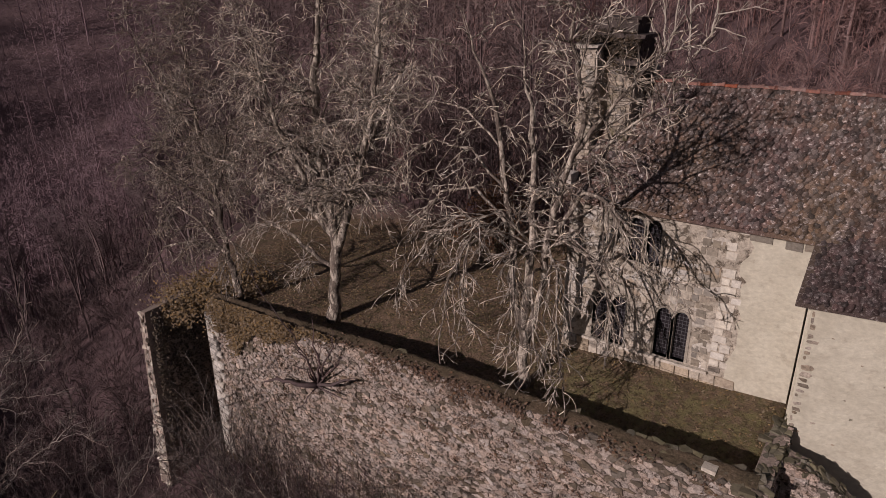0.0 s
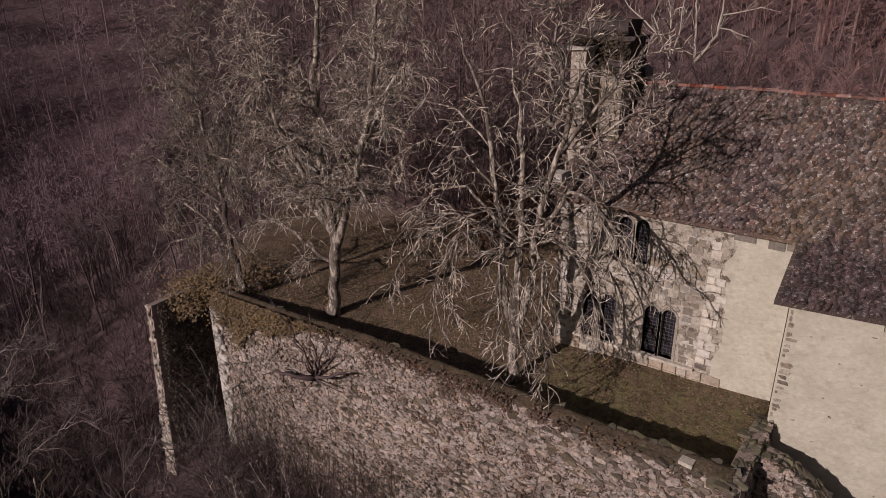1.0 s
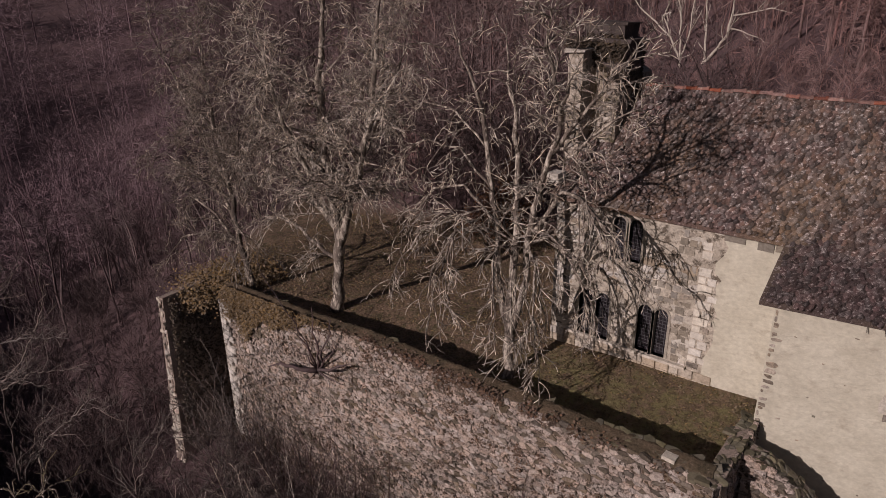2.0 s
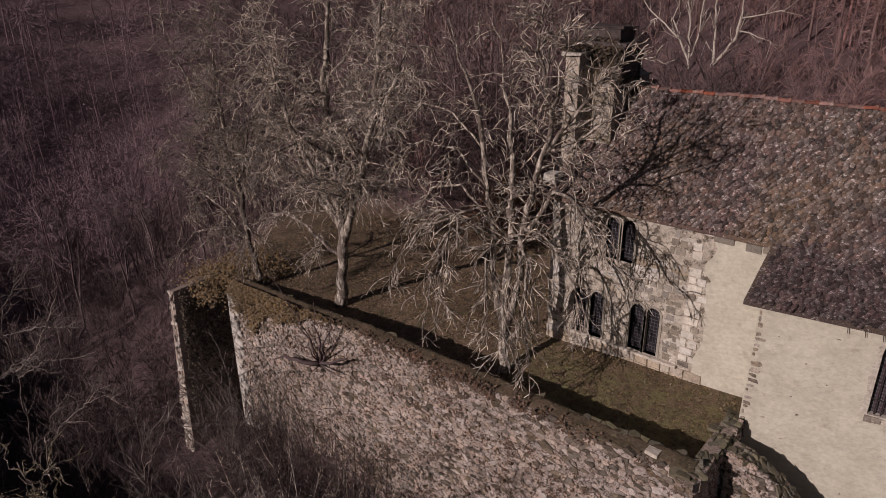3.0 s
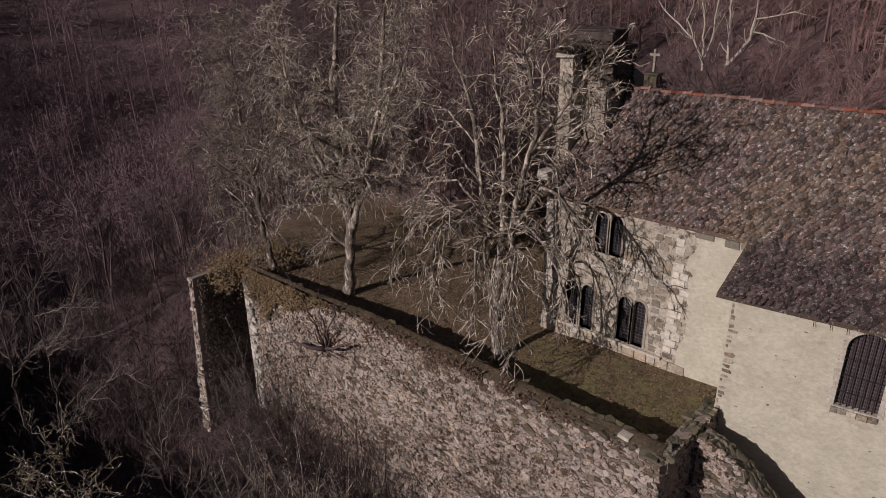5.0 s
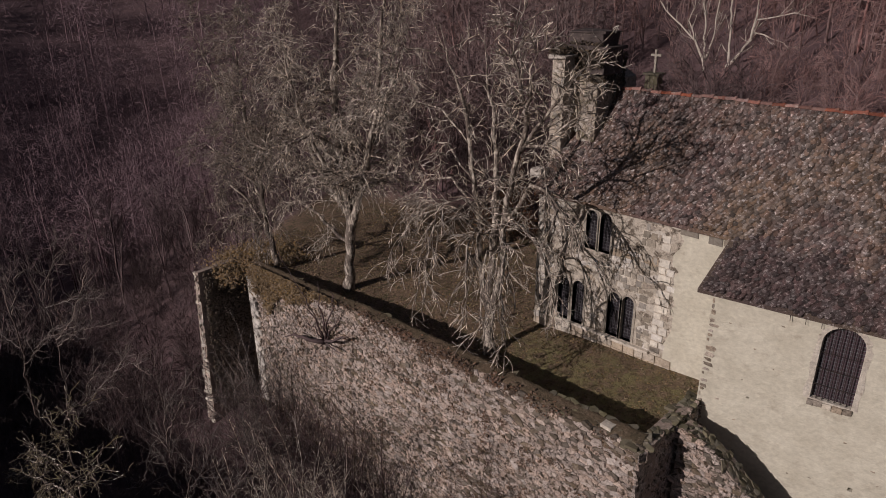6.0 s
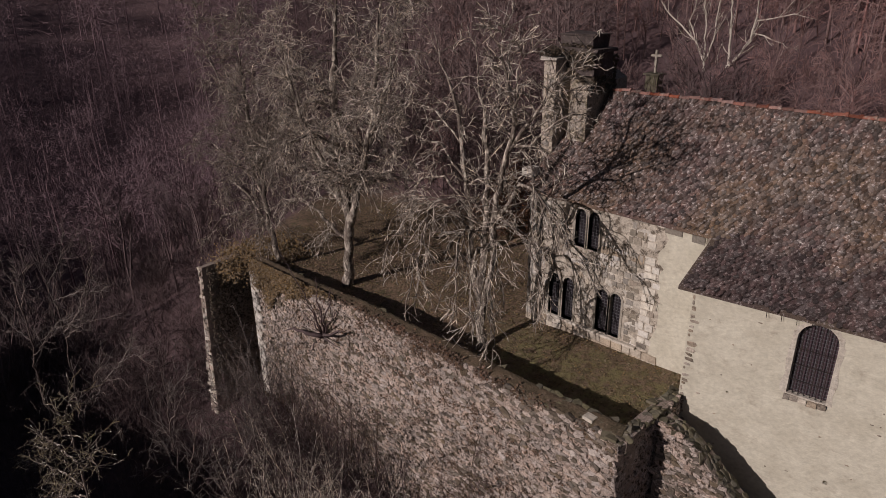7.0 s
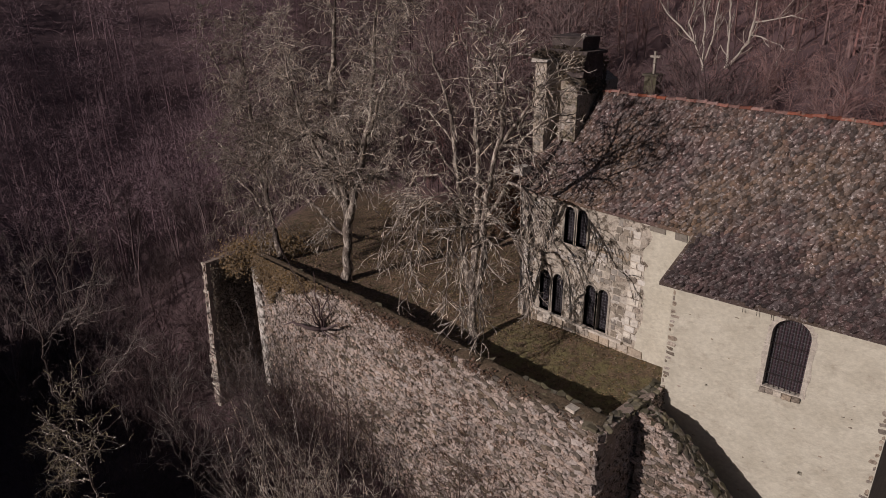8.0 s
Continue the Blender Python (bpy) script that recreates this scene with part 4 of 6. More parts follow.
bare_tree("bare tree with drooping branches close to the church wall", TERRACE, [
    (((-8.85, 18.5, -0.95), (-8.72, 18.5, 1.4), (-8.72, 18.55, 3.4), (-8.72, 18.7, 5.5), (-8.85, 18.8, 7.5), (-9.0, 18.8, 9.2), (-9.2, 18.7, 10.6), (-9.3, 18.6, 12.3)), 0.21, 0.05, "up"),
    (((-8.8, 18.5, 1.0), (-9.2, 18.5, 3.1), (-9.4, 18.5, 5.4), (-9.95, 18.5, 8.2), (-10.25, 18.5, 9.6), (-10.8, 18.5, 10.8), (-11.5, 18.5, 12.6)), 0.15, 0.05, "up"),
    (((-8.65, 18.5, 1.2), (-8.15, 18.45, 3.2), (-7.85, 18.2, 5.6), (-7.25, 18.05, 7.8), (-6.7, 17.95, 9.5), (-6.3, 17.5, 10.9), (-6.0, 17.4, 12.4)), 0.16, 0.05, "up"),
    (((-7.1, 18.0, 8.3), (-6.2, 18.2, 9.7), (-5.2, 18.4, 10.9), (-4.6, 18.5, 12.0)), 0.085, 0.03, "bushy"),
    (((-6.75, 17.95, 9.4), (-6.9, 17.8, 10.6), (-7.2, 17.7, 11.8), (-7.0, 17.7, 12.9)), 0.075, 0.03, "bushy"),
    (((-7.0, 18.0, 8.6), (-6.0, 18.0, 8.8), (-5.0, 18.1, 9.8), (-4.2, 18.2, 10.2)), 0.06, 0.025, "bushy"),
    (((-7.7, 18.2, 5.6), (-7.11, 18.5, 6.65), (-6.78, 18.5, 7.14), (-6.17, 18.5, 6.98), (-5.4, 18.5, 6.37), (-4.75, 18.5, 5.64), (-4.35, 18.5, 5.07), (-3.88, 18.5, 4.81)), 0.10, 0.03, "hang"),
    (((-7.75, 18.2, 5.2), (-7.13, 18.5, 5.46), (-6.46, 18.5, 4.93), (-5.86, 18.5, 3.9), (-5.34, 18.5, 2.33)), 0.07, 0.025, "hang"),
    (((-8.0, 18.3, 4.6), (-7.4, 17.6, 5.2), (-6.9, 17.0, 4.4), (-6.5, 16.7, 2.8), (-6.2, 16.5, 1.2)), 0.05, 0.018, "hang"),
    (((-8.7, 18.5, 4.4), (-8.6, 17.4, 5.3), (-8.2, 16.5, 4.9), (-7.9, 16.1, 3.8), (-7.7, 15.9, 2.8)), 0.055, 0.018, "hang"),
    (((-8.9, 18.5, 4.8), (-9.6, 17.6, 5.6), (-10.3, 16.9, 5.0), (-10.8, 16.5, 3.2), (-11.0, 16.3, 1.4)), 0.055, 0.018, "hang"),
    (((-9.3, 18.5, 4.6), (-10.6, 18.0, 5.6), (-12.0, 17.5, 5.0), (-13.0, 17.2, 3.6), (-13.5, 17.0, 2.6)), 0.06, 0.018, "hang"),
    (((-9.4, 18.5, 5.4), (-11.0, 18.6, 6.6), (-12.6, 18.6, 6.2), (-13.8, 18.5, 4.6), (-14.4, 18.5, 3.0)), 0.06, 0.018, "hang"),
    (((-9.6, 18.5, 6.6), (-11.0, 18.4, 8.0), (-12.6, 18.3, 8.2), (-14.0, 18.2, 7.0)), 0.05, 0.018, "hang"),
    (((-9.95, 18.5, 8.2), (-11.2, 18.3, 9.4), (-12.6, 18.2, 9.6), (-13.8, 18.2, 8.8)), 0.045, 0.018, "hang"),
    (((-8.75, 18.6, 5.0), (-9.2, 17.3, 6.4), (-9.6, 16.5, 6.2), (-9.8, 16.0, 4.4), (-9.8, 15.8, 2.6)), 0.05, 0.018, "hang"),
    (((-8.2, 18.4, 4.2), (-7.9, 17.3, 4.6), (-7.5, 16.5, 3.8), (-7.1, 16.2, 2.6), (-6.8, 16.0, 1.6)), 0.05, 0.018, "hang"),
    (((-8.8, 18.7, 6.4), (-7.9, 19.4, 7.6), (-7.2, 19.9, 8.0), (-6.6, 20.2, 7.2)), 0.05, 0.018, "hang")], 22, M_BARK_PALE, M_TWIG_PALE, AIRY, free=0.45, stout=(0.027, 0.02, 0.015))


# ---- woods ----
FAR = dict(depth=4, seg=(4, 3, 2, 1, 1), wig=(0.08, 0.14, 0.2, 0.2, 0.2), lift=(0.02, 0.12, 0.05, 0.0, 0.0), thin=0.012, taper=(0.75, 0.8, 0.7, 0.5, 0.5),
           kids=(11, 7, 5, 0), start=(0.25, 0.2, 0.15, 0.1), angle=((25, 55), (25, 55), (20, 60), (20, 50)), ratio=((0.3, 0.55), (0.3, 0.55), (0.3, 0.6), (0.3, 0.6)),
           cone=(0.6, 0.5, 0.3, 0.3), rr=((0.35, 0.55), (0.4, 0.6), (0.45, 0.7), (0.5, 0.8)))


def wood_variants(n, seed, P, height, rad, ribbon=False):
    out = []
    for i in range(n):
        tr = Tree(seed + i, sides=(4, 3, 3, 3, 3))
        tr.grow(Vector((0, 0, 0)), Vector((tr.rng.uniform(-0.06, 0.06), tr.rng.uniform(-0.06, 0.06), 1)).normalized(), height, rad, 0, P)
        vs, fs, k = [], [], 0
        for b in tr.levels:
            if b.v:
                v, f = np.array([tuple(p) for p in b.v]), np.array([f for f in b.f if len(f) == 4])
                if ribbon and b in tr.levels[2:]:
                    f = f[::3]
                vs.append(v)
                fs.append(f + k)
                k += len(b.v)
        out.append((np.concatenate(vs), np.concatenate(fs)))
    return out


def far_variants(n, seed, height):
    """Far trees: a stem, its main limbs, and a rounded crown of many short fine twigs."""
    out = []
    for i in range(n):
        r = random.Random(seed + i)
        b = Build()
        top = Vector((r.uniform(-0.5, 0.5), r.uniform(-0.5, 0.5), height * 0.85))
        b.tube([Vector((0, 0, 0)), top * 0.5, top], [0.11, 0.08, 0.03], 3, cap=False)
        rx, rz, cz = height * r.uniform(0.2, 0.3), height * r.uniform(0.34, 0.42), height * 0.6
        for k in range(430):
            while True:
                p = Vector((r.uniform(-1, 1), r.uniform(-1, 1), r.uniform(-1, 1)))
                if 0.15 < p.length < 1:
                    break
            out_way = p.normalized()
            p = Vector((p.x * rx, p.y * rx, cz + p.z * rz))
            d = (out_way + Vector((r.gauss(0, 0.7), r.gauss(0, 0.7), 0.2 + r.gauss(0, 0.6)))).normalized()
            side = d.orthogonal().normalized()
            side.rotate(Matrix.Rotation(r.uniform(0, 6.28), 3, d).to_quaternion())
            ln, w = r.uniform(0.25, 0.75), 0.026
            if k < 16:
                p, ln, w = top * r.uniform(0.3, 0.8), r.uniform(1.2, 2.4), 0.035
            m = len(b.v)
            b.v += [p - side * w, p + side * w, p + d * ln + side * w * 0.4, p + d * ln - side * w * 0.4]
            b.f.append((m, m + 1, m + 2, m + 3))
        out.append((np.array([tuple(p) for p in b.v]), np.array(b.f)))
    return out


def woods(name, label, variants, spots, mat, seed, category="woods"):
    rng = random.Random(seed)
    vs, fs, k = [], [], 0
    for x, y, s in spots:
        co, fa = variants[rng.randrange(len(variants))]
        a = rng.uniform(0, 2 * math.pi)
        m = np.array(((math.cos(a), -math.sin(a), 0), (math.sin(a), math.cos(a), 0), (0, 0, rng.uniform(0.85, 1.15)))) * s
        vs.append(co @ m.T + np.array((x, y, float(land(x, y)) - 0.15)))
        fs.append(fa + k)
        k += len(co)
    return tagged(new(name, array_mesh(name, np.concatenate(vs), np.concatenate(fs), mat)), label, category, kind="stuff")



rng = random.Random(31)


def edge_x(y):
    return -28.3 - 0.6 * (y - 16)


def scatter(n, angles, reach, keep, smin, smax, power=1.0):
    """Spots fanned out from the south-east, angles in degrees west of north."""
    out = []
    for _ in range(n * 30):
        if len(out) >= n:
            break
        a, d = radians(rng.uniform(*angles)), reach[0] + (reach[1] - reach[0]) * rng.random() ** power
        x, y = 5 - d * math.sin(a), d * math.cos(a)
        if keep(x, y):
            out.append((x, y, rng.uniform(smin, smax)))
    return out


def terrace(x, y):
    return x > edge_x(y) - 0.5 and y < 31 + 1.5 * math.sin(x * 0.6)


def fan_variants(n, seed, height):
    """Middle-distance trees: a forking stem whose limbs fan upwards into a rounded crown of fine ribbons."""
    out = []
    for i in range(n):
        rng, rs = random.Random(seed + i), np.random.RandomState(seed + i)
        pieces = []
        stems = [resampled(*led(((0, 0, 0), (rng.uniform(-0.3, 0.3), rng.uniform(-0.3, 0.3), height * 0.4), (rng.uniform(-0.9, 0.9), rng.uniform(-0.9, 0.9), height * rng.uniform(0.78, 0.95))), 0.13, 0.03, rng, step=1.2), m=8)]
        for _ in range(rng.randint(1, 3)):
            a = rng.uniform(0, 2 * math.pi)
            z = height * rng.uniform(0.15, 0.35)
            stems.append(resampled(*led(((0, 0, z), (math.cos(a) * 1.3, math.sin(a) * 1.3, z + height * 0.3), (math.cos(a) * 2.2, math.sin(a) * 2.2, height * rng.uniform(0.65, 0.9))), 0.08, 0.02, rng, step=1.2), m=8))
        q, w = np.stack([a for a, _ in stems]), np.stack([b for _, b in stems])
        pieces.append(tubes_all(q, w, 3))
        for per, start, angle, span, rr, seg, wig, lift, thin in ((1.8, 0.25, (25, 60), (1.2, 3.2), (0.35, 0.5), 3, 0.12, (0.1, 0.06), 0.018), (2.8, 0.1, (25, 65), (0.5, 1.4), (0.5, 0.7), 2, 0.16, (0.06, 0.0), 0.014), (5.0, 0.1, (25, 70), (0.25, 0.7), (0.7, 0.95), 1, 0.15, (0, 0), 0.011)):
            q, w = grow_all(rs, *sprout_all(rs, q, w, per, start, angle, span, rr), seg, wig, lift, thin=thin)
            pieces.append(tubes_all(q, w, 2))
        out.append(together(pieces))
    return out


WOOD = far_variants(10, 100, 11.0)
FAN = fan_variants(8, 400, 10.0)
BRUSH_FAR = wood_variants(6, 220, dict(FAR, kids=(9, 5, 3, 0), start=(0.05, 0.1, 0.1, 0.1), ratio=((0.5, 0.9), (0.4, 0.7), (0.3, 0.6), (0.3, 0.6)), thin=0.0105, seg=(2, 2, 1, 1, 1)), 2.6, 0.03, True)
woods("wooded_hillside", "bare reddish-brown winter woods on the hillside", WOOD,
      scatter(190, (-4, 30), (46, 150), lambda x, y: not terrace(x, y) and y > 36 and x > edge_x(y) and not (-26 < x < -7 and y < 51), 0.7, 1.15, 1.3), M_TWIG_RED, 41)
woods("hillside_trees", "bare reddish-brown trees at the wood's edge behind the church", FAN,
      scatter(34, (-4, 44), (50, 74), lambda x, y: y > 42 and x > edge_x(y) + 4 and not (-21 < x < -9 and y < 53), 0.6, 1.1), M_TWIG_RED, 51)
woods("terrace_woods", "dense dark brown bare woods behind the terrace", WOOD,
      scatter(200, (30, 53), (42, 130), lambda x, y: not terrace(x, y) and y > 33 and x > edge_x(y), 0.7, 1.1, 1.2), M_TWIG_DARK, 48)
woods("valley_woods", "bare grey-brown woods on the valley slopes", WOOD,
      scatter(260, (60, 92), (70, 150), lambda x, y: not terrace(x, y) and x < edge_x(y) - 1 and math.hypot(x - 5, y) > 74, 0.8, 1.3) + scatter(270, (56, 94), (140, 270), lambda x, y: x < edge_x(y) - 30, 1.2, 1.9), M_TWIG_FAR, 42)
woods("dark_woods", "dark bare woods below the end of the terrace", WOOD,
      scatter(190, (42, 61), (64, 170), lambda x, y: not terrace(x, y) and x < edge_x(y) - 1, 0.8, 1.3, 1.2), M_TWIG_DEEP, 53)
woods("valley_trees", "grey-brown bare trees with rounded crowns down the slope", FAN,
      scatter(115, (50, 90), (47, 84), lambda x, y: not terrace(x, y) and x < edge_x(y) - 2.5 and not (-64 < x < -28 and 9 < y < 27 and rng.random() < 0.9), 0.65, 1.15), M_TWIG_MID, 49)
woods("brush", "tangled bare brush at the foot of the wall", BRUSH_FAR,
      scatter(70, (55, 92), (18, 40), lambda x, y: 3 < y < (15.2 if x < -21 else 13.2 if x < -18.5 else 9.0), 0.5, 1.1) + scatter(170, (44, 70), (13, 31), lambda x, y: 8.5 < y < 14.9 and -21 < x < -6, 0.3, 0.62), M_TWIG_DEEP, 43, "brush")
woods("hillside_brush", "reddish bare brush behind the church", BRUSH_FAR,
      scatter(210, (-4, 50), (34, 62), lambda x, y: y > 31.5 and not (-21 < x < -12 and 38 < y < 48.5), 0.7, 1.5) + scatter(360, (-4, 34), (36, 56), lambda x, y: -22 < x < 4 and 34 < y < 51 and abs(x - 1.1 + 0.39 * y) > 0.8, 0.35, 0.75), M_TWIG_RED, 44, "brush")
woods("undergrowth", "dark bare undergrowth along the back of the terrace", BRUSH_FAR,
      scatter(210, (18, 56), (36, 60), lambda x, y: 31.5 < y < 43 and x > edge_x(y) and not (-21 < x < -12 and y > 38), 0.9, 1.9), M_TWIG_DEEP, 52, "brush")
woods("bank_brush", "dull bare brush over the edge of the terrace", BRUSH_FAR,
      scatter(230, (50, 85), (36, 60), lambda x, y: x < edge_x(y) + 1.5 and not terrace(x + 2, y), 0.8, 1.5), M_TWIG_DEEP, 46, "brush")

# ---- nearer trees ----
# levels of young trees that reach upwards
REACH = {
    "up": ((2.0, 0.2, (20, 50), (0.7, 2.6), (0.3, 0.5), 6, 0.14, (0.06, 0.04)), (1.8, 0.1, (20, 50), (0.4, 1.3), (0.5, 0.7), 4, 0.18, (0.06, 0.04)), (2.2, 0.1, (20, 55), (0.2, 0.6), (0.6, 0.9), 2, 0.22, (0.05, 0.05))),
    "knotty": ((3.0, 0.1, (30, 80), (0.6, 1.9), (0.4, 0.6), 7, 0.26, (0.04, 0.0)), (3.0, 0.1, (30, 85), (0.25, 0.9), (0.5, 0.75), 4, 0.34, (0.0, 0.0)), (2.6, 0.05, (30, 85), (0.1, 0.35), (0.7, 1.0), 2, 0.35, (0, 0))),
}
BANK = "trees on the bank"
FINE = (0.015, 0.011, 0.009)
bare_tree("slender bare tree with pale bark on the steep bank", BANK, [
    (((-30.69, 6.80, float(land(-30.69, 6.80)) - 0.15), (-30.39, 6.80, -8.76), (-29.71, 6.80, -6.25), (-28.79, 6.80, -3.25), (-29.41, 6.80, -1.52), (-30.91, 6.80, 0.08), (-30.44, 6.80, 2.57)), 0.062, 0.021, "up"),
    (((-28.79, 6.80, -3.25), (-24.60, 6.80, -0.48), (-21.57, 6.80, 2.06), (-19.36, 6.80, 4.60)), 0.037, 0.017, "up"),
    (((-28.88, 6.80, -3.65), (-23.89, 6.80, -0.76), (-20.44, 6.80, 0.74), (-18.28, 6.80, 1.68)), 0.031, 0.014, "up"),
    (((-29.41, 6.80, -1.52), (-23.60, 6.80, 0.95), (-18.52, 6.80, 2.71)), 0.025, 0.014, "up"),
    (((-29.77, 6.80, -0.60), (-25.60, 6.80, 1.99), (-23.59, 6.80, 4.01)), 0.025, 0.014, "up")], 60, M_TWIG_BANK, M_TWIG_BANK, REACH, stout=FINE)
bare_tree("slender bare tree with pale bark on the steep bank", BANK, [
    (((-32.29, 5.50, float(land(-32.29, 5.50)) - 0.15), (-31.99, 5.50, -6.51), (-30.81, 5.50, -4.10), (-30.90, 5.50, -1.96), (-31.67, 5.50, -0.80), (-33.00, 5.50, -0.17), (-34.25, 5.50, 1.24)), 0.062, 0.021, "up"),
    (((-30.90, 5.50, -1.96), (-27.73, 5.50, 0.48), (-25.86, 5.50, 2.88)), 0.031, 0.014, "up"),
    (((-30.81, 5.50, -4.10), (-37.15, 5.50, -5.40), (-40.75, 5.50, -5.02)), 0.031, 0.014, "up"),
    (((-31.87, 5.50, -5.68), (-23.33, 5.50, -0.16), (-19.28, 5.50, 1.78)), 0.031, 0.014, "up")], 61, M_TWIG_BANK, M_TWIG_BANK, REACH, stout=FINE)
bare_tree("slender bare tree with pale bark on the steep bank", BANK, [
    (((-37.38, 8.20, float(land(-37.38, 8.20)) - 0.15), (-37.08, 8.20, -14.22), (-29.23, 8.20, -7.24), (-24.47, 8.20, -3.80), (-22.06, 8.20, -2.30), (-20.66, 8.20, -2.06)), 0.043, 0.021, "up"),
    (((-24.47, 8.20, -3.80), (-22.52, 8.20, -2.14), (-21.61, 8.20, -0.97)), 0.022, 0.014, "up"),
    (((-29.23, 8.20, -7.24), (-25.24, 8.20, -5.21), (-23.93, 8.20, -5.50)), 0.025, 0.014, "up"),
    (((-33.85, 8.20, -11.15), (-31.07, 8.20, -7.67), (-27.02, 8.20, -4.35)), 0.025, 0.014, "up")], 62, M_TWIG_BANK, M_TWIG_BANK, REACH, stout=FINE)
bare_tree("slender bare tree with pale bark on the steep bank", BANK, [
    (((-23.65, 9.50, float(land(-23.65, 9.50)) - 0.15), (-23.35, 9.50, -10.39), (-23.35, 9.50, -7.86), (-22.76, 9.50, -5.54), (-22.96, 9.50, -4.21), (-22.97, 9.50, -2.50)), 0.043, 0.014, "up"),
    (((-23.35, 9.50, -7.86), (-20.66, 9.50, -4.87), (-19.07, 9.50, -2.48)), 0.025, 0.014, "up"),
    (((-22.95, 9.50, -6.36), (-20.60, 9.50, -3.83), (-20.65, 9.50, -2.21)), 0.022, 0.014, "up"),
    (((-23.35, 9.50, -8.82), (-25.68, 9.50, -8.50), (-26.05, 9.50, -5.97)), 0.025, 0.014, "up")], 63, M_TWIG_BANK, M_TWIG_BANK, REACH, stout=FINE)
bare_tree("gnarled bare tree with yellow-lichened branches on the steep bank", BANK, [
    (((-13.49, 3.40, float(land(-13.49, 3.40)) - 0.15), (-13.19, 3.40, -2.47), (-13.33, 3.40, -0.79), (-13.73, 3.40, 0.21), (-15.16, 3.40, 0.44), (-17.05, 3.40, 0.02)), 0.062, 0.021, "knotty"),
    (((-13.33, 3.40, -0.79), (-16.76, 3.40, -2.00), (-21.72, 3.40, -4.21)), 0.037, 0.014, "knotty"),
    (((-13.42, 3.40, -1.84), (-20.04, 3.40, -4.99), (-30.14, 3.40, -10.74)), 0.037, 0.014, "knotty"),
    (((-13.37, 3.40, -1.31), (-10.15, 3.40, 1.70), (-8.67, 3.40, 3.20)), 0.031, 0.014, "knotty"),
    (((-13.46, 3.40, -2.39), (-20.85, 3.40, -7.11), (-36.56, 3.40, -18.13)), 0.037, 0.014, "knotty"),
    (((-13.73, 3.40, 0.21), (-12.90, 3.40, 1.57), (-10.74, 3.40, 3.26)), 0.025, 0.014, "knotty")], 64, M_BARK, M_LICHEN, REACH)
bare_tree("gnarled bare tree with yellow-lichened branches on the steep bank", BANK, [
    (((-52.90, 4.20, float(land(-52.90, 4.20)) - 0.15), (-52.60, 4.20, -31.23), (-47.66, 4.20, -24.11), (-44.98, 4.20, -19.59), (-47.07, 4.20, -17.98), (-48.29, 4.20, -16.41)), 0.050, 0.021, "knotty"),
    (((-47.66, 4.20, -24.11), (-31.86, 4.20, -12.41), (-27.72, 4.20, -8.42)), 0.031, 0.014, "knotty"),
    (((-47.04, 4.20, -22.53), (-61.54, 4.20, -29.91), (-86.97, 4.20, -42.05)), 0.031, 0.014, "knotty")], 65, M_TWIG_BANK, M_TWIG_BANK, REACH)
bare_tree("slender bare tree with pale bark on the steep bank", BANK, [
    (((-20.08, 8.80, float(land(-20.08, 8.80)) - 0.15), (-19.78, 8.80, -11.63), (-19.45, 8.80, -8.78), (-18.05, 8.80, -5.86), (-18.10, 8.80, -4.25), (-16.78, 8.80, -2.34)), 0.031, 0.014, "up"),
    (((-19.45, 8.80, -8.78), (-16.63, 8.80, -5.39), (-15.29, 8.80, -3.10)), 0.022, 0.012, "up"),
    (((-19.62, 8.80, -9.62), (-21.72, 8.80, -9.04), (-22.11, 8.80, -8.14)), 0.019, 0.012, "up")], 66, M_TWIG_BANK, M_TWIG_BANK, REACH, stout=FINE)
bare_tree("slender bare tree with pale bark on the steep bank", BANK, [
    (((-15.56, 9.20, float(land(-15.56, 9.20)) - 0.15), (-15.26, 9.20, -8.78), (-16.58, 9.20, -7.24), (-17.42, 9.20, -6.06), (-17.22, 9.20, -3.99)), 0.031, 0.014, "up"),
    (((-16.09, 9.20, -7.61), (-13.44, 9.20, -4.08), (-12.15, 9.20, -1.93)), 0.022, 0.012, "up"),
    (((-15.98, 9.20, -8.22), (-17.55, 9.20, -8.37), (-18.94, 9.20, -8.63), (-13.73, 9.20, -5.17)), 0.019, 0.012, "up")], 67, M_TWIG_BANK, M_TWIG_BANK, REACH, stout=FINE)
bare_tree("slender bare tree with pale bark on the steep bank", BANK, [
    (((-25.77, 7.50, float(land(-25.77, 7.50)) - 0.15), (-25.47, 7.50, -14.70), (-24.58, 7.50, -11.99), (-24.38, 7.50, -9.87), (-25.10, 7.50, -8.73), (-25.19, 7.50, -7.25)), 0.031, 0.014, "up"),
    (((-24.58, 7.50, -11.99), (-20.92, 7.50, -7.83), (-19.34, 7.50, -5.22)), 0.022, 0.012, "up")], 68, M_TWIG_BANK, M_TWIG_BANK, REACH, stout=FINE)
BIRCH = {"up": ((1.6, 0.25, (20, 50), (0.8, 2.6), (0.3, 0.5), 5, 0.1, (0.08, 0.06)), (2.2, 0.15, (20, 50), (0.5, 1.4), (0.45, 0.65), 3, 0.16, (0.05, 0.0)))}
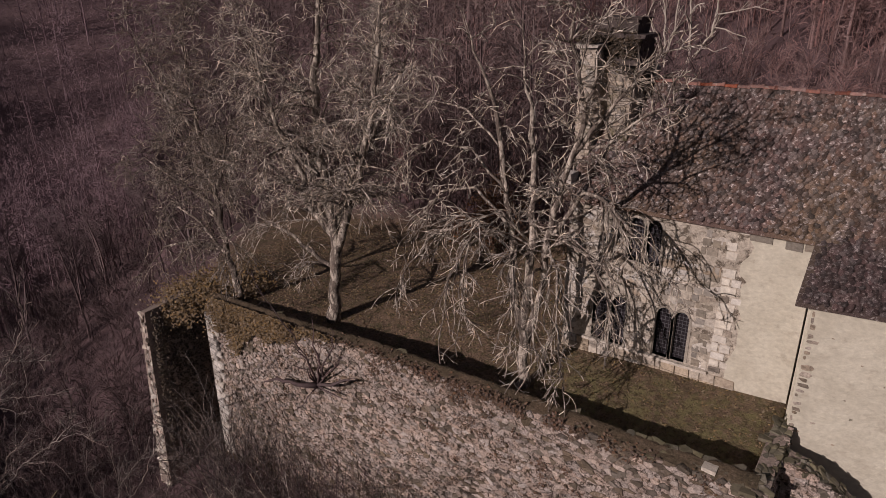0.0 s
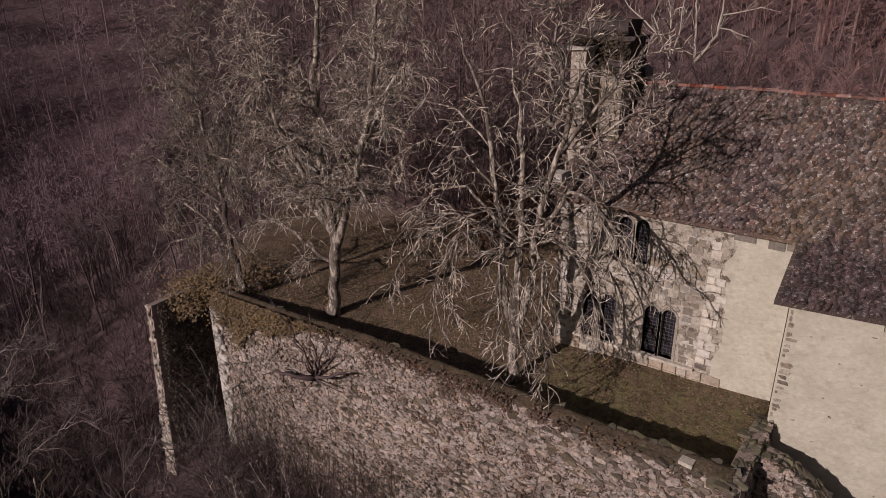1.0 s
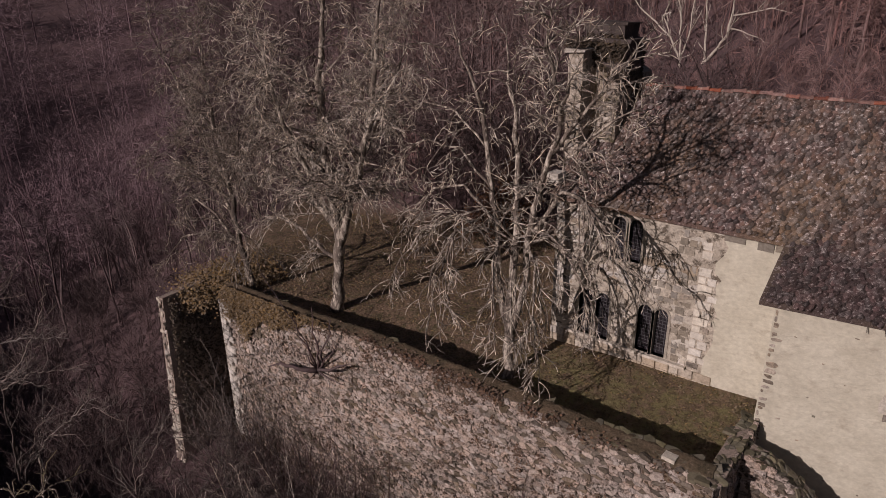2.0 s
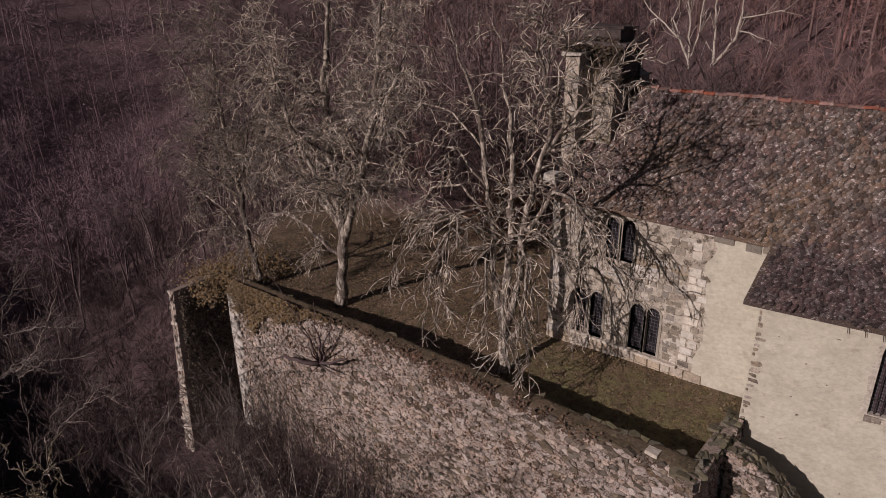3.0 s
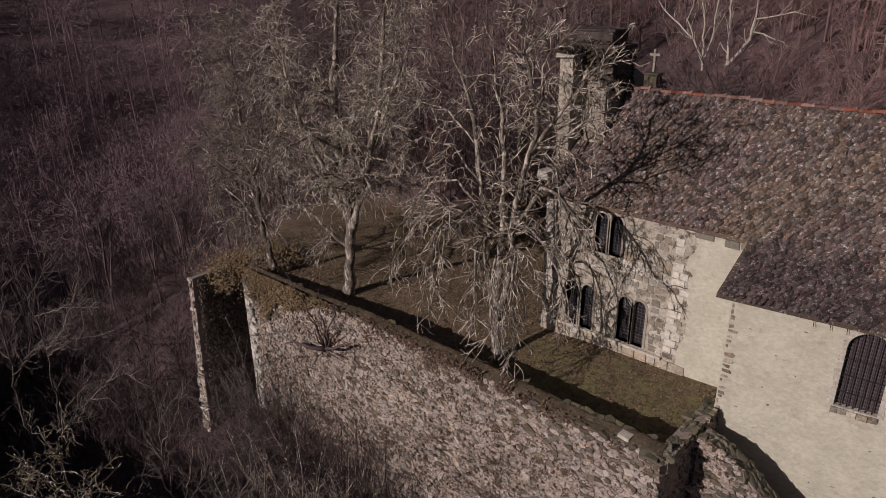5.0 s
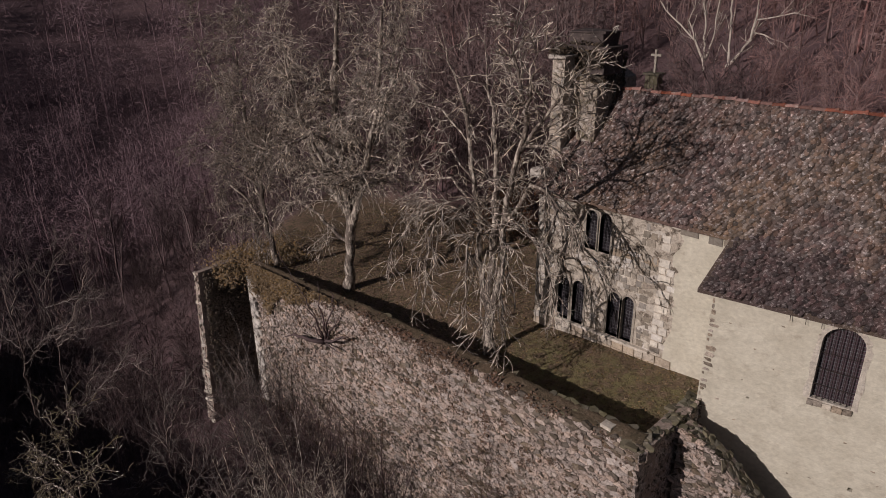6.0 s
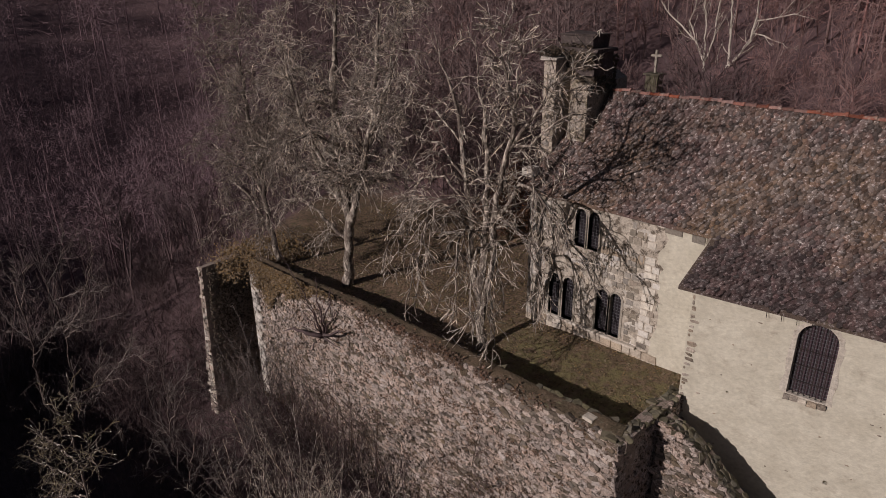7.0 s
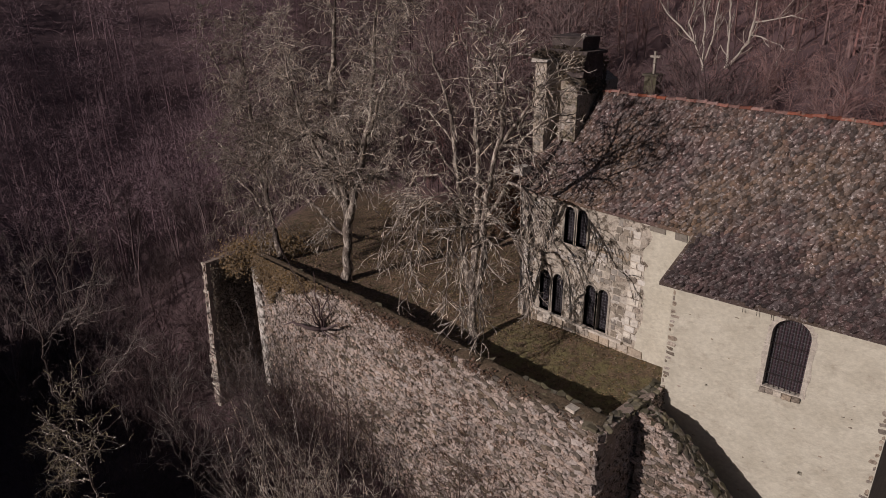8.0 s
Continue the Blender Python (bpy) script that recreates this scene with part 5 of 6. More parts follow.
bare_tree("white-barked bare birch behind the church", "birches", [
    (((-14.58, 49.80, 6.24), (-14.97, 49.80, 8.33), (-15.88, 49.80, 9.94), (-17.10, 49.80, 11.01), (-18.52, 49.80, 12.05), (-19.61, 49.80, 13.77)), 0.100, 0.035, "up"),
    (((-14.97, 49.80, 8.33), (-15.12, 49.80, 10.59), (-15.42, 49.80, 12.98), (-15.56, 49.80, 14.53)), 0.085, 0.030, "up"),
    (((-14.91, 49.80, 8.54), (-14.46, 49.80, 10.61), (-14.38, 49.80, 12.99), (-14.27, 49.80, 14.51)), 0.070, 0.025, "up"),
    (((-15.88, 49.80, 9.94), (-16.36, 49.80, 11.36), (-16.13, 49.80, 12.97)), 0.050, 0.020, "up")], 80, M_BIRCH, M_TWIG, BIRCH, stout=(0.025, 0.018, 0.015))
bare_tree("white-barked bare birch behind the church", "birches", [
    (((-13.13, 50.40, 6.11), (-13.32, 50.40, 8.19), (-12.82, 50.40, 8.84), (-12.09, 50.40, 10.09), (-11.80, 50.40, 11.27), (-11.83, 50.40, 12.42), (-11.57, 50.40, 13.74)), 0.140, 0.060, "up"),
    (((-13.29, 50.40, 7.98), (-13.47, 50.40, 10.22), (-13.69, 50.40, 12.20), (-13.91, 50.40, 14.13)), 0.100, 0.040, "up"),
    (((-11.85, 50.40, 10.61), (-11.02, 50.40, 10.49), (-9.76, 50.40, 10.01), (-9.09, 50.40, 9.48)), 0.060, 0.020, "up"),
    (((-11.75, 50.40, 11.47), (-10.44, 50.40, 11.70), (-9.35, 50.40, 11.98), (-7.82, 50.40, 11.66)), 0.060, 0.020, "up"),
    (((-13.36, 50.40, 9.01), (-14.05, 50.40, 9.79), (-14.23, 50.40, 8.95)), 0.050, 0.020, "up")], 81, M_BIRCH, M_TWIG, BIRCH, stout=(0.025, 0.018, 0.015))


def thicket(name, label, spots, seed, mat, length, rad, lean, lift, twigs, category="brush"):
    """Arching canes from the ground at the given spots, each with thin side shoots."""
    rs = np.random.RandomState(seed)
    xy = np.array(spots)
    n = len(xy)
    p = np.column_stack([xy, land(xy[:, 0], xy[:, 1]) - 0.1])
    d = np.column_stack([rs.normal(lean[0], 0.45, n), rs.normal(lean[1], 0.35, n), np.full(n, 1.0)])
    d /= np.linalg.norm(d, axis=1, keepdims=True)
    q, w = grow_all(rs, p, d, rs.uniform(*length, n), rs.uniform(*rad, n), 7, 0.10, lift, tip=0.4, thin=0.008)
    got = sprout_all(rs, q, w, twigs, 0.25, (20, 60), (0.3, 1.1), (0.5, 0.75))
    q2, w2 = grow_all(rs, *got, 3, 0.18, (0.05, -0.05), thin=0.008)
    got = sprout_all(rs, q2, w2, twigs * 1.3, 0.2, (20, 65), (0.15, 0.5), (0.6, 0.9))
    q3, w3 = grow_all(rs, *got, 1, 0.1, (0, 0), thin=0.007)
    return tagged(new(name, array_mesh(name, *together([tubes_all(q, w), tubes_all(q2, w2), tubes_all(q3, w3)]), mat)), label, category, kind="stuff")


spot_rng = random.Random(301)
thicket("brambles", "long arching brown brambles at the foot of the wall", [(spot_rng.triangular(-25.5, -17.0, -21.8), spot_rng.uniform(13.0, 15.3)) for _ in range(150)], 302, M_TWIG_BANK, (3.5, 7.2), (0.018, 0.032), (0.12, -0.1), (0.08, -0.24), 2.6)
# bank brambles take the deep twig colour, which puts the bank's shade into it
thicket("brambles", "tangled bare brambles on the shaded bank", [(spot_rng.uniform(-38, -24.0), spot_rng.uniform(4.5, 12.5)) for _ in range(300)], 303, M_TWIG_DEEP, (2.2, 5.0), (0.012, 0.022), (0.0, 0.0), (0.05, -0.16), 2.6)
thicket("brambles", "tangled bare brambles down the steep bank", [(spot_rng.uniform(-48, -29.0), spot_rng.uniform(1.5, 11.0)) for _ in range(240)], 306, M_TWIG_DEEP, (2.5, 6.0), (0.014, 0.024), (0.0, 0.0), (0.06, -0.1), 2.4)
thicket("brambles", "tangled brambles coloured darker for the shaded bank", [(spot_rng.uniform(-24.5, -15.0), spot_rng.uniform(5.5, 12.5)) for _ in range(280)], 307, M_TWIG_DEEP, (2.2, 4.6), (0.012, 0.022), (0.0, 0.0), (0.05, -0.16), 2.4)
thicket("brambles", "tall tangled bare brambles at the bottom of the bank", [(spot_rng.uniform(-70, -42.0), spot_rng.uniform(4.0, 13.0)) for _ in range(300)], 308, M_TWIG_DARK, (3.0, 7.0), (0.02, 0.034), (0.0, 0.0), (0.06, -0.1), 2.2)
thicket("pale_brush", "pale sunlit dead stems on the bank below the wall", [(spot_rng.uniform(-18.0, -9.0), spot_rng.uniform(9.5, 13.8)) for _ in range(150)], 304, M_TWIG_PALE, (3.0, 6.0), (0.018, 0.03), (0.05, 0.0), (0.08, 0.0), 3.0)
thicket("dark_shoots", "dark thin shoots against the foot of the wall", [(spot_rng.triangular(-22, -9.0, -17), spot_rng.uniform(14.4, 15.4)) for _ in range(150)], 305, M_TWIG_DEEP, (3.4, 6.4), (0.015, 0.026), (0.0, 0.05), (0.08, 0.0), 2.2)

PS = dict(SPREAD, depth=4, kids=(6, 4, 3, 0), seg=(5, 4, 3, 2, 1), thin=0.009, lift=(0.05, 0.1, 0.0, 0, 0))
SHRUB = {"up": ((2.2, 0.3, (25, 60), (0.3, 0.9), (0.35, 0.55), 4, 0.16, (0.1, 0.05)), (2.2, 0.2, (25, 60), (0.15, 0.45), (0.5, 0.7), 2, 0.2, (0.05, 0.0)))}
bare_tree("gnarled bare shrub rooted in the wall's face", "", [
    (((-16.84, 15.62, -2.21), (-17.45, 15.10, -2.13), (-18.87, 15.10, -2.38), (-19.94, 15.10, -2.96)), 0.098, 0.041, "up"),
    (((-16.84, 15.62, -2.21), (-15.43, 15.10, -1.41), (-14.77, 15.10, -0.86), (-14.25, 15.10, -0.74)), 0.078, 0.034, "up"),
    (((-16.82, 15.62, -2.11), (-16.08, 15.10, -0.65), (-16.26, 15.10, 0.14), (-16.24, 15.10, 1.27)), 0.058, 0.020, "up"),
    (((-16.73, 15.62, -2.07), (-15.73, 15.10, -0.52), (-15.22, 15.10, 0.37), (-15.05, 15.10, 1.11)), 0.052, 0.020, "up"),
    (((-16.92, 15.62, -2.15), (-16.63, 15.10, -1.00), (-17.09, 15.10, -0.58), (-17.62, 15.10, -0.33)), 0.052, 0.020, "up"),
    (((-16.69, 15.62, -2.05), (-15.34, 15.10, -0.66), (-14.74, 15.10, 0.13)), 0.039, 0.016, "up"),
    (((-16.87, 15.62, -2.13), (-16.83, 15.10, -1.23), (-17.53, 15.10, -1.19)), 0.039, 0.016, "up"),
    (((-16.84, 15.62, -2.21), (-15.48, 15.10, -1.87), (-14.59, 15.10, -1.79)), 0.046, 0.019, "up"),
    (((-16.84, 15.62, -2.21), (-16.83, 15.10, -2.43), (-17.49, 15.10, -3.32)), 0.039, 0.016, "up"),
    (((-16.95, 15.62, -2.10), (-17.32, 15.10, 0.21), (-18.72, 15.10, 1.20), (-19.64, 15.10, 2.51)), 0.029, 0.014, "up")], 90, M_TWIG_DEEP, M_TWIG_DEEP, SHRUB, name="shrub", category="shrub", crown_label="bare dark twigs", stout=(0.012, 0.009, 0.008))
for k, (tx, ty, h) in enumerate(((-5.8, 14.7, 5.6), (-4.5, 14.5, 4.6), (-7.6, 14.6, 3.6), (-12.4, 15.1, 5.2), (-14.6, 15.1, 5.4), (-17.6, 15.0, 4.6), (-19.6, 15.0, 4.2))):
    plant("sapling", "thin dark bare sapling in front of the stone wall", (tx, ty, float(land(tx, ty)) - 0.1),
          [((0, 0, 0), (0.05, 0.02, 1), h, 0.04), ((0, 0, 0), (-0.15, 0.0, 1), h * 0.8, 0.03), ((0, 0, 0), (0.14, -0.03, 1), h * 0.7, 0.025)], PS, 95 + k, M_WOOD, M_TWIG_DARK, "sapling", "saplings below the wall")


# ---- masonry and details of the church ----
def block_mesh(name, mat, seed, bevel=0.05):
    """A worn squared stone in a unit box, face towards -y, its front edges rounded off unevenly."""
    b, r = Build(), random.Random(seed)
    c = [(x * (1 + r.uniform(-0.08, 0.02)), z * (1 + r.uniform(-0.1, 0.02))) for x, z in ((-0.5, -0.5), (0.02, -0.5), (0.5, -0.5), (0.5, 0.05), (0.5, 0.5), (-0.04, 0.5), (-0.5, 0.5), (-0.5, -0.03))]
    for y, s in ((0.5, 1.0), (-0.25, 1.0), (-0.5, 1.0 - bevel)):
        b.v += [(x * s, y + (r.uniform(-0.12, 0.12) if y < 0 else 0), z * s) for x, z in c]
    b.v.append((r.uniform(-0.1, 0.1), -0.55, r.uniform(-0.1, 0.1)))
    for l in (0, 8):
        b.f += [(l + i, l + (i + 1) % 8, l + 8 + (i + 1) % 8, l + 8 + i) for i in range(8)]
    b.f += [(16 + i, 16 + (i + 1) % 8, 24) for i in range(8)]
    return b.mesh(name, mat)


BLOCK_PALE, BLOCK_GREY, BLOCK_BROWN, BLOCK_WHITE, BLOCK_TAN = [[block_mesh("block", m, 10 * j + i) for i in range(4)] for j, m in enumerate((M_PALE, M_GREY, M_CORNER, M_QUOIN, M_TAN))]


def block(parent, me, x, y, z, w, h, d=0.12, turn=0.0, name="block"):
    ob = new(name, rng.choice(me))
    ob.parent = parent
    ob.matrix_local = Matrix.Translation((x, y, z)) @ Matrix.Rotation(turn, 4, "Z") @ Matrix.Rotation(rng.uniform(-0.02, 0.02), 4, "Y") @ Matrix.Diagonal((w, d, h, 1))
    return ob


def clear_of_windows(x, z, w, h):
    return all(abs(x - wx) > (ww + w) / 2 + 0.1 or z + h / 2 < z0 - 0.06 or z - h / 2 > z1 + 0.08 for wx, z0, z1, ww in LANCETS)


rng = random.Random(77)
# base course under the sill
x = A_X0
while x < -2.45:
    w = rng.uniform(0.35, 0.7)
    for z in (0.2, -0.12):
        block(church, BLOCK_PALE if rng.random() < 0.45 else BLOCK_TAN, x + w / 2, A_Y - 0.02, z, w - 0.005, 0.321)
    x += w
ledge = Build().box(A_X0 + 0.9, A_Y - 0.17, 0.36, -3.0, A_Y + 0.02, 0.46)
part("ledge", ledge, M_PALE, church, "worn stone sill course")
# grey ashlar beside the windows
z = 0.48
row = 0
while z < 5.75:
    h = rng.uniform(0.22, 0.34)
    x = (-4.95 if 2.35 < z < 3.5 else -3.72) + rng.uniform(-0.12, 0.12)
    while x < -3.12:
        w = min(rng.uniform(0.2, 0.42), -3.02 - x)
        if rng.random() < 0.9 and clear_of_windows(x + w / 2, z + h / 2, w, h):
            block(church, BLOCK_GREY if rng.random() < 0.88 else BLOCK_PALE, x + w / 2, A_Y - 0.004, z + h / 2, w - 0.05, h - 0.05, 0.035)
        x += w
    z += h
    row += 1
# white weathered quoins and rough rubble showing through the old plaster
lime = lambda u, v, r: M_WHITE if r.random() < 0.7 else M_WALL_A if r.random() < 0.6 else M_GREY
face_a = lambda u, v, d: (u, A_Y - 0.45 * d, min(v, 5.92))
z, row = 0.46, 0
while z < 5.75:
    h = rng.uniform(0.24, 0.38)
    x = -3.02
    for w in ((rng.uniform(0.26, 0.4), rng.uniform(0.28, 0.42)) if row % 2 else (rng.uniform(0.42, 0.6),)):
        if rng.random() < (0.95 if z < 3.4 else 0.55):
            block(church, BLOCK_WHITE if rng.random() < 0.9 else BLOCK_BROWN, x + w / 2, A_Y - 0.008, z + h / 2, w - rng.uniform(0.03, 0.07), h - rng.uniform(0.03, 0.06), 0.05, name="quoin")
        x += w
    z += h
    row += 1
stone_face(church, "quoin", A_X0, A_X0 + 0.62, 0.45, 5.9, 0.34, 0.27, lambda u, v, d: (max(u, A_X0), A_Y - 0.45 * d, min(v, 5.92)), lambda u, v: u < A_X0 + 0.48 + 0.12 * math.sin(v * 8.0), lime, lambda u, v: True, 82, joint=0.012, proud=(0.0, 0.05), tilt=0.1)
stone_face(church, "rubble", A_X0 + 0.5, -3.75, 0.5, 5.85, 0.3, 0.2, face_a, lambda u, v: clear_of_windows(u, v, 0.3, 0.2) and noise.noise(Vector((u * 1.3, v * 1.3, 5.5))) > -0.12, lambda u, v, r: M_WHITE if r.random() < 0.35 else M_PALE if r.random() < 0.4 else M_WALL_A if r.random() < 0.5 else M_CORNER, lambda u, v: u > -6.5, 83, joint=0.016, proud=(-0.03, 0.03), tilt=0.1)
pan = [(-2.36, -0.3), (-0.4, -0.3), (-0.4, 5.9)]
z = 5.9
while z > -0.2:
    pan.append((-2.36 + rng.uniform(-0.14, 0.22), z))
    z -= rng.uniform(0.2, 0.4)
part("plaster_panel", wall_with_holes(pan, [], lambda x: A_Y - 0.03, 0.05), M_PLASTER, church, "smooth cream plaster panel")
for x, z, w, h in ((-1.05, 5.62, 0.5, 0.3), (-2.0, 5.7, 0.7, 0.3), (-0.62, 5.66, 0.3, 0.26)):
    block(church, BLOCK_GREY, x, A_Y - 0.03, z, w, h, 0.07)

# worn corner stones showing through the nave plaster
cells = []
for xa, side, zr in ((-0.06, 1, (-0.3, 4.5)), (6.6, -1, (-3.5, 4.3))):
    z = zr[0]
    while z < zr[1]:
        h = rng.uniform(0.10, 0.2)
        w = rng.choice((0.08, 0.12, 0.16, 0.24, 0.34))
        xx = xa + side * w / 2
        cells.append(((xx, b_face(xx) + 0.03, z), (1, 0.135, 0), w, h, 0.1))
        z += h + rng.choice((0.02, 0.04, 0.08, 0.14)) * rng.uniform(0.6, 1.2)
for _ in range(26):
    xx = rng.uniform(0.3, 6.2)
    z = rng.uniform(-2.5, 4.3)
    if not (3.0 < xx < 4.5 and 1.8 < z < 4.8):
        cells.append(((xx, b_face(xx) + 0.034, z), (1, 0.135, 0), rng.uniform(0.04, 0.14), rng.uniform(0.03, 0.06), 0.1))
rubble(church, "corner_stone", cells, M_CORNER, lambda c: True, 19)


def lancet(xc, z0, z1, w, y, point, frame_d):
    """A window: pale stone surround, dark leaded glass and its lead lattice."""
    fr = part("window", wall_with_holes(arch(xc, z0 - 0.03, z1 + 0.09, w + 0.2, point), [arch(xc, z0, z1, w, point)], lambda x: y - 0.03, 0.28), M_SURROUND, church, "arched leaded window in a grey stone surround")
    gl = Build()
    pts = arch(xc, z0, z1, w, point)
    gl.v = [(x, y + 0.2, z) for x, z in pts] + [(x, y + 0.21, z) for x, z in pts]
    gl.f = [tuple(range(len(pts))), tuple(len(pts) + i for i in reversed(range(len(pts))))]
    part("pane", gl, M_GLASS_DARK, fr, "dark leaded glass")
    lat = Build()
    n = max(3, int(w / 0.11))
    spring = z1 - w / 2
    for i in range(1, n):
        x = xc - w / 2 + w * i / n
        top = spring + math.sqrt(max(0, (w / 2) ** 2 - (x - xc) ** 2))
        lat.box(x - 0.007, y + 0.18, z0, x + 0.007, y + 0.198, top)
    z = z0 + 0.13
    while z < z1 - 0.1:
        half = w / 2 if z < spring else math.sqrt(max(0, (w / 2) ** 2 - (z - spring) ** 2))
        lat.box(xc - half, y + 0.178, z - 0.007, xc + half, y + 0.197, z + 0.007)
        z += 0.14
    part("lattice", lat, M_LEAD, fr, "lead glazing bars")
    return fr


for x, a, b, w in LANCETS:
    lancet(x, a, b, w, A_Y, 0.2, 0.25)

# barred window of the nave
wx, wz0, wz1, ww = WINDOW_B
rim = arch(wx, wz0 - 0.02, wz1 + 0.13, ww + 0.28, steps=12)
rim = rim[:2] + [(rim[2][0], wz0 + 0.4), (rim[2][0] + 0.05, wz0 + 0.8), (rim[2][0] - 0.03, wz0 + 1.3)] + rim[2:] + [(rim[-1][0] - 0.05, wz0 + 1.2), (rim[-1][0] + 0.02, wz0 + 0.7), (rim[-1][0] - 0.06, wz0 + 0.3)]
rim = [(x + rng.uniform(-0.04, 0.04), z + rng.uniform(-0.04, 0.04)) for x, z in rim]
frame_b = part("window", wall_with_holes(rim, [arch(wx, wz0 + 0.02, wz1 - 0.01, ww - 0.02)], lambda x: b_face(x) - 0.012, 0.2), M_PALE, church, "tall round-arched window behind iron bars")
gl = Build()
pts = arch(wx, wz0, wz1, ww)
gl.v = [(x, b_face(x) + 0.24, z) for x, z in pts] + [(x, b_face(x) + 0.25, z) for x, z in pts]
gl.f = [tuple(range(len(pts))), tuple(len(pts) + i for i in reversed(range(len(pts))))]
part("pane", gl, M_GLASS, frame_b, "dark leaded glass")


def across(b, x0, x1, z, d, half_h, thick):
    """A level bar d behind the slanting face of the nave wall."""
    c = [(x, b_face(x) + d + k, z + h) for h in (-half_h, half_h) for x, k in ((x0, 0), (x1, 0), (x1, thick), (x0, thick))]
    return b.add(c, [(3, 2, 1, 0), (4, 5, 6, 7), (0, 1, 5, 4), (1, 2, 6, 5), (2, 3, 7, 6), (3, 0, 4, 7)])


lat = Build()
z = wz0 + 0.1
while z < wz1 - 0.1:
    half = ww / 2 if z < wz1 - ww / 2 else math.sqrt(max(0, (ww / 2) ** 2 - (z - wz1 + ww / 2) ** 2))
    across(lat, wx - half, wx + half, z, 0.2, 0.009, 0.018)
    z += 0.12
for i in range(1, 7):
    x = wx - ww / 2 + ww * (i - 0.5) / 7
    top = wz1 - ww / 2 + math.sqrt(max(0, (ww / 2) ** 2 - (x - wx) ** 2))
    lat.box(x - 0.006, b_face(x) + 0.205, wz0, x + 0.006, b_face(x) + 0.222, top)
part("lattice", lat, M_LEAD, frame_b, "lead glazing bars")
for i in range(1, 7):
    x = wx - ww / 2 + ww * i / 7
    top = wz1 - ww / 2 + math.sqrt(max(0, (ww / 2) ** 2 - (x - wx) ** 2))
    bar = Build().tube([Vector((x, b_face(x) + 0.07, wz0 - 0.04)), Vector((x, b_face(x) + 0.07, top))], [0.016, 0.016], 6)
    part("bar", bar, M_IRON, frame_b)
for z in (wz0 + 0.5, wz0 + 1.05, wz0 + 1.6):
    part("crossbar", across(Build(), wx - ww / 2, wx + ww / 2, z, 0.06, 0.012, 0.02), M_IRON, frame_b)
for x, w, me in ((wx - 0.52, 0.18, BLOCK_BROWN), (wx - 0.32, 0.25, BLOCK_BROWN), (wx - 0.07, 0.26, BLOCK_PALE), (wx + 0.2, 0.28, BLOCK_BROWN), (wx + 0.47, 0.25, BLOCK_BROWN)):
    block(frame_b, me, x, b_face(x) + 0.04, wz0 - 0.11 + rng.uniform(-0.02, 0.02), w, 0.2, 0.2, 0.134, "sill_stone")
for k in range(5):
    x = 2.2 + 0.42 * k
    hook = Build().tube([Vector((x, b_face(x), 4.72)), Vector((x, b_face(x) - 0.1, 4.67)), Vector((x + 0.03, b_face(x) - 0.14, 4.48))], [0.012, 0.012, 0.01], 5)
    part("gutter_hook", hook, M_IRON, church)

# ---- bell tower ----
tower = thing("bell_tower", "small ruined bell tower overgrown with ivy", "tower")


def pier(x0, x1, y0, y1, z0, z1, label, drop=0.0, seed=1):
    b = Build()
    b.add([(x0, y0, z0), (x1, y0, z0), (x1, y1, z0), (x0, y1, z0), (x0, y0, z1), (x1, y0, z1 - drop), (x1, y1, z1 - drop), (x0, y1, z1)],
          [(3, 2, 1, 0), (4, 5, 6, 7), (0, 1, 5, 4), (1, 2, 6, 5), (2, 3, 7, 6), (3, 0, 4, 7)])
    ob = part("pier", b, M_TOWER, tower, label)
    stone_face(ob, "stone", x0, x1, z0, z1, 0.3, 0.19, lambda u, v, d: (min(max(u, x0), x1), y0 - 0.5 * d, v), lambda u, v: x0 + 0.05 < u < x1 - 0.05 and v < z1 - drop * (u - x0) / (x1 - x0) - 0.08, M_TOWER, lambda u, v: True, seed)
    return ob


pier(-8.3, -7.42, 23.4, 26.4, 6.5, 10.75, "weathered stone pier with a sloping top", 0.5, 71)
pier(-9.22, -8.62, 22.75, 26.4, 4.0, 11.15, "tall pale stone pier", 0.0, 72)
part("ledge", Build().box(-9.38, 22.62, 11.15, -8.5, 24.2, 11.28, 0.03, rng), M_TOWER, tower, "worn projecting ledge")
part("wall", Build().box(-8.62, 24.0, 4.0, -8.3, 26.4, 10.6), M_TOWER, tower)
# upper stages, in a darker stone colour than the piers
part("belfry", Build().box(-9.0, 23.6, 10.5, -7.3, 24.85, 11.5, 0.06, rng), M_TOWER_DARK, tower, "dark overgrown belfry stage")
part("cornice", Build().box(-9.1, 23.48, 11.5, -7.1, 24.95, 11.62, 0.05, rng), M_TOWER_DARK, tower, "dark projecting cornice")
part("upper_stage", Build().box(-9.02, 23.6, 11.62, -7.45, 24.8, 12.1, 0.06, rng), M_TOWER_DARK, tower, "dark upper stage")
part("capstone", Build().box(-9.08, 23.52, 12.1, -7.36, 24.86, 12.19, 0.04, rng), M_TOWER_DARK, tower)
block(church, BLOCK_PALE, -8.9, 21.75, 6.6, 0.5, 0.4, 0.6)


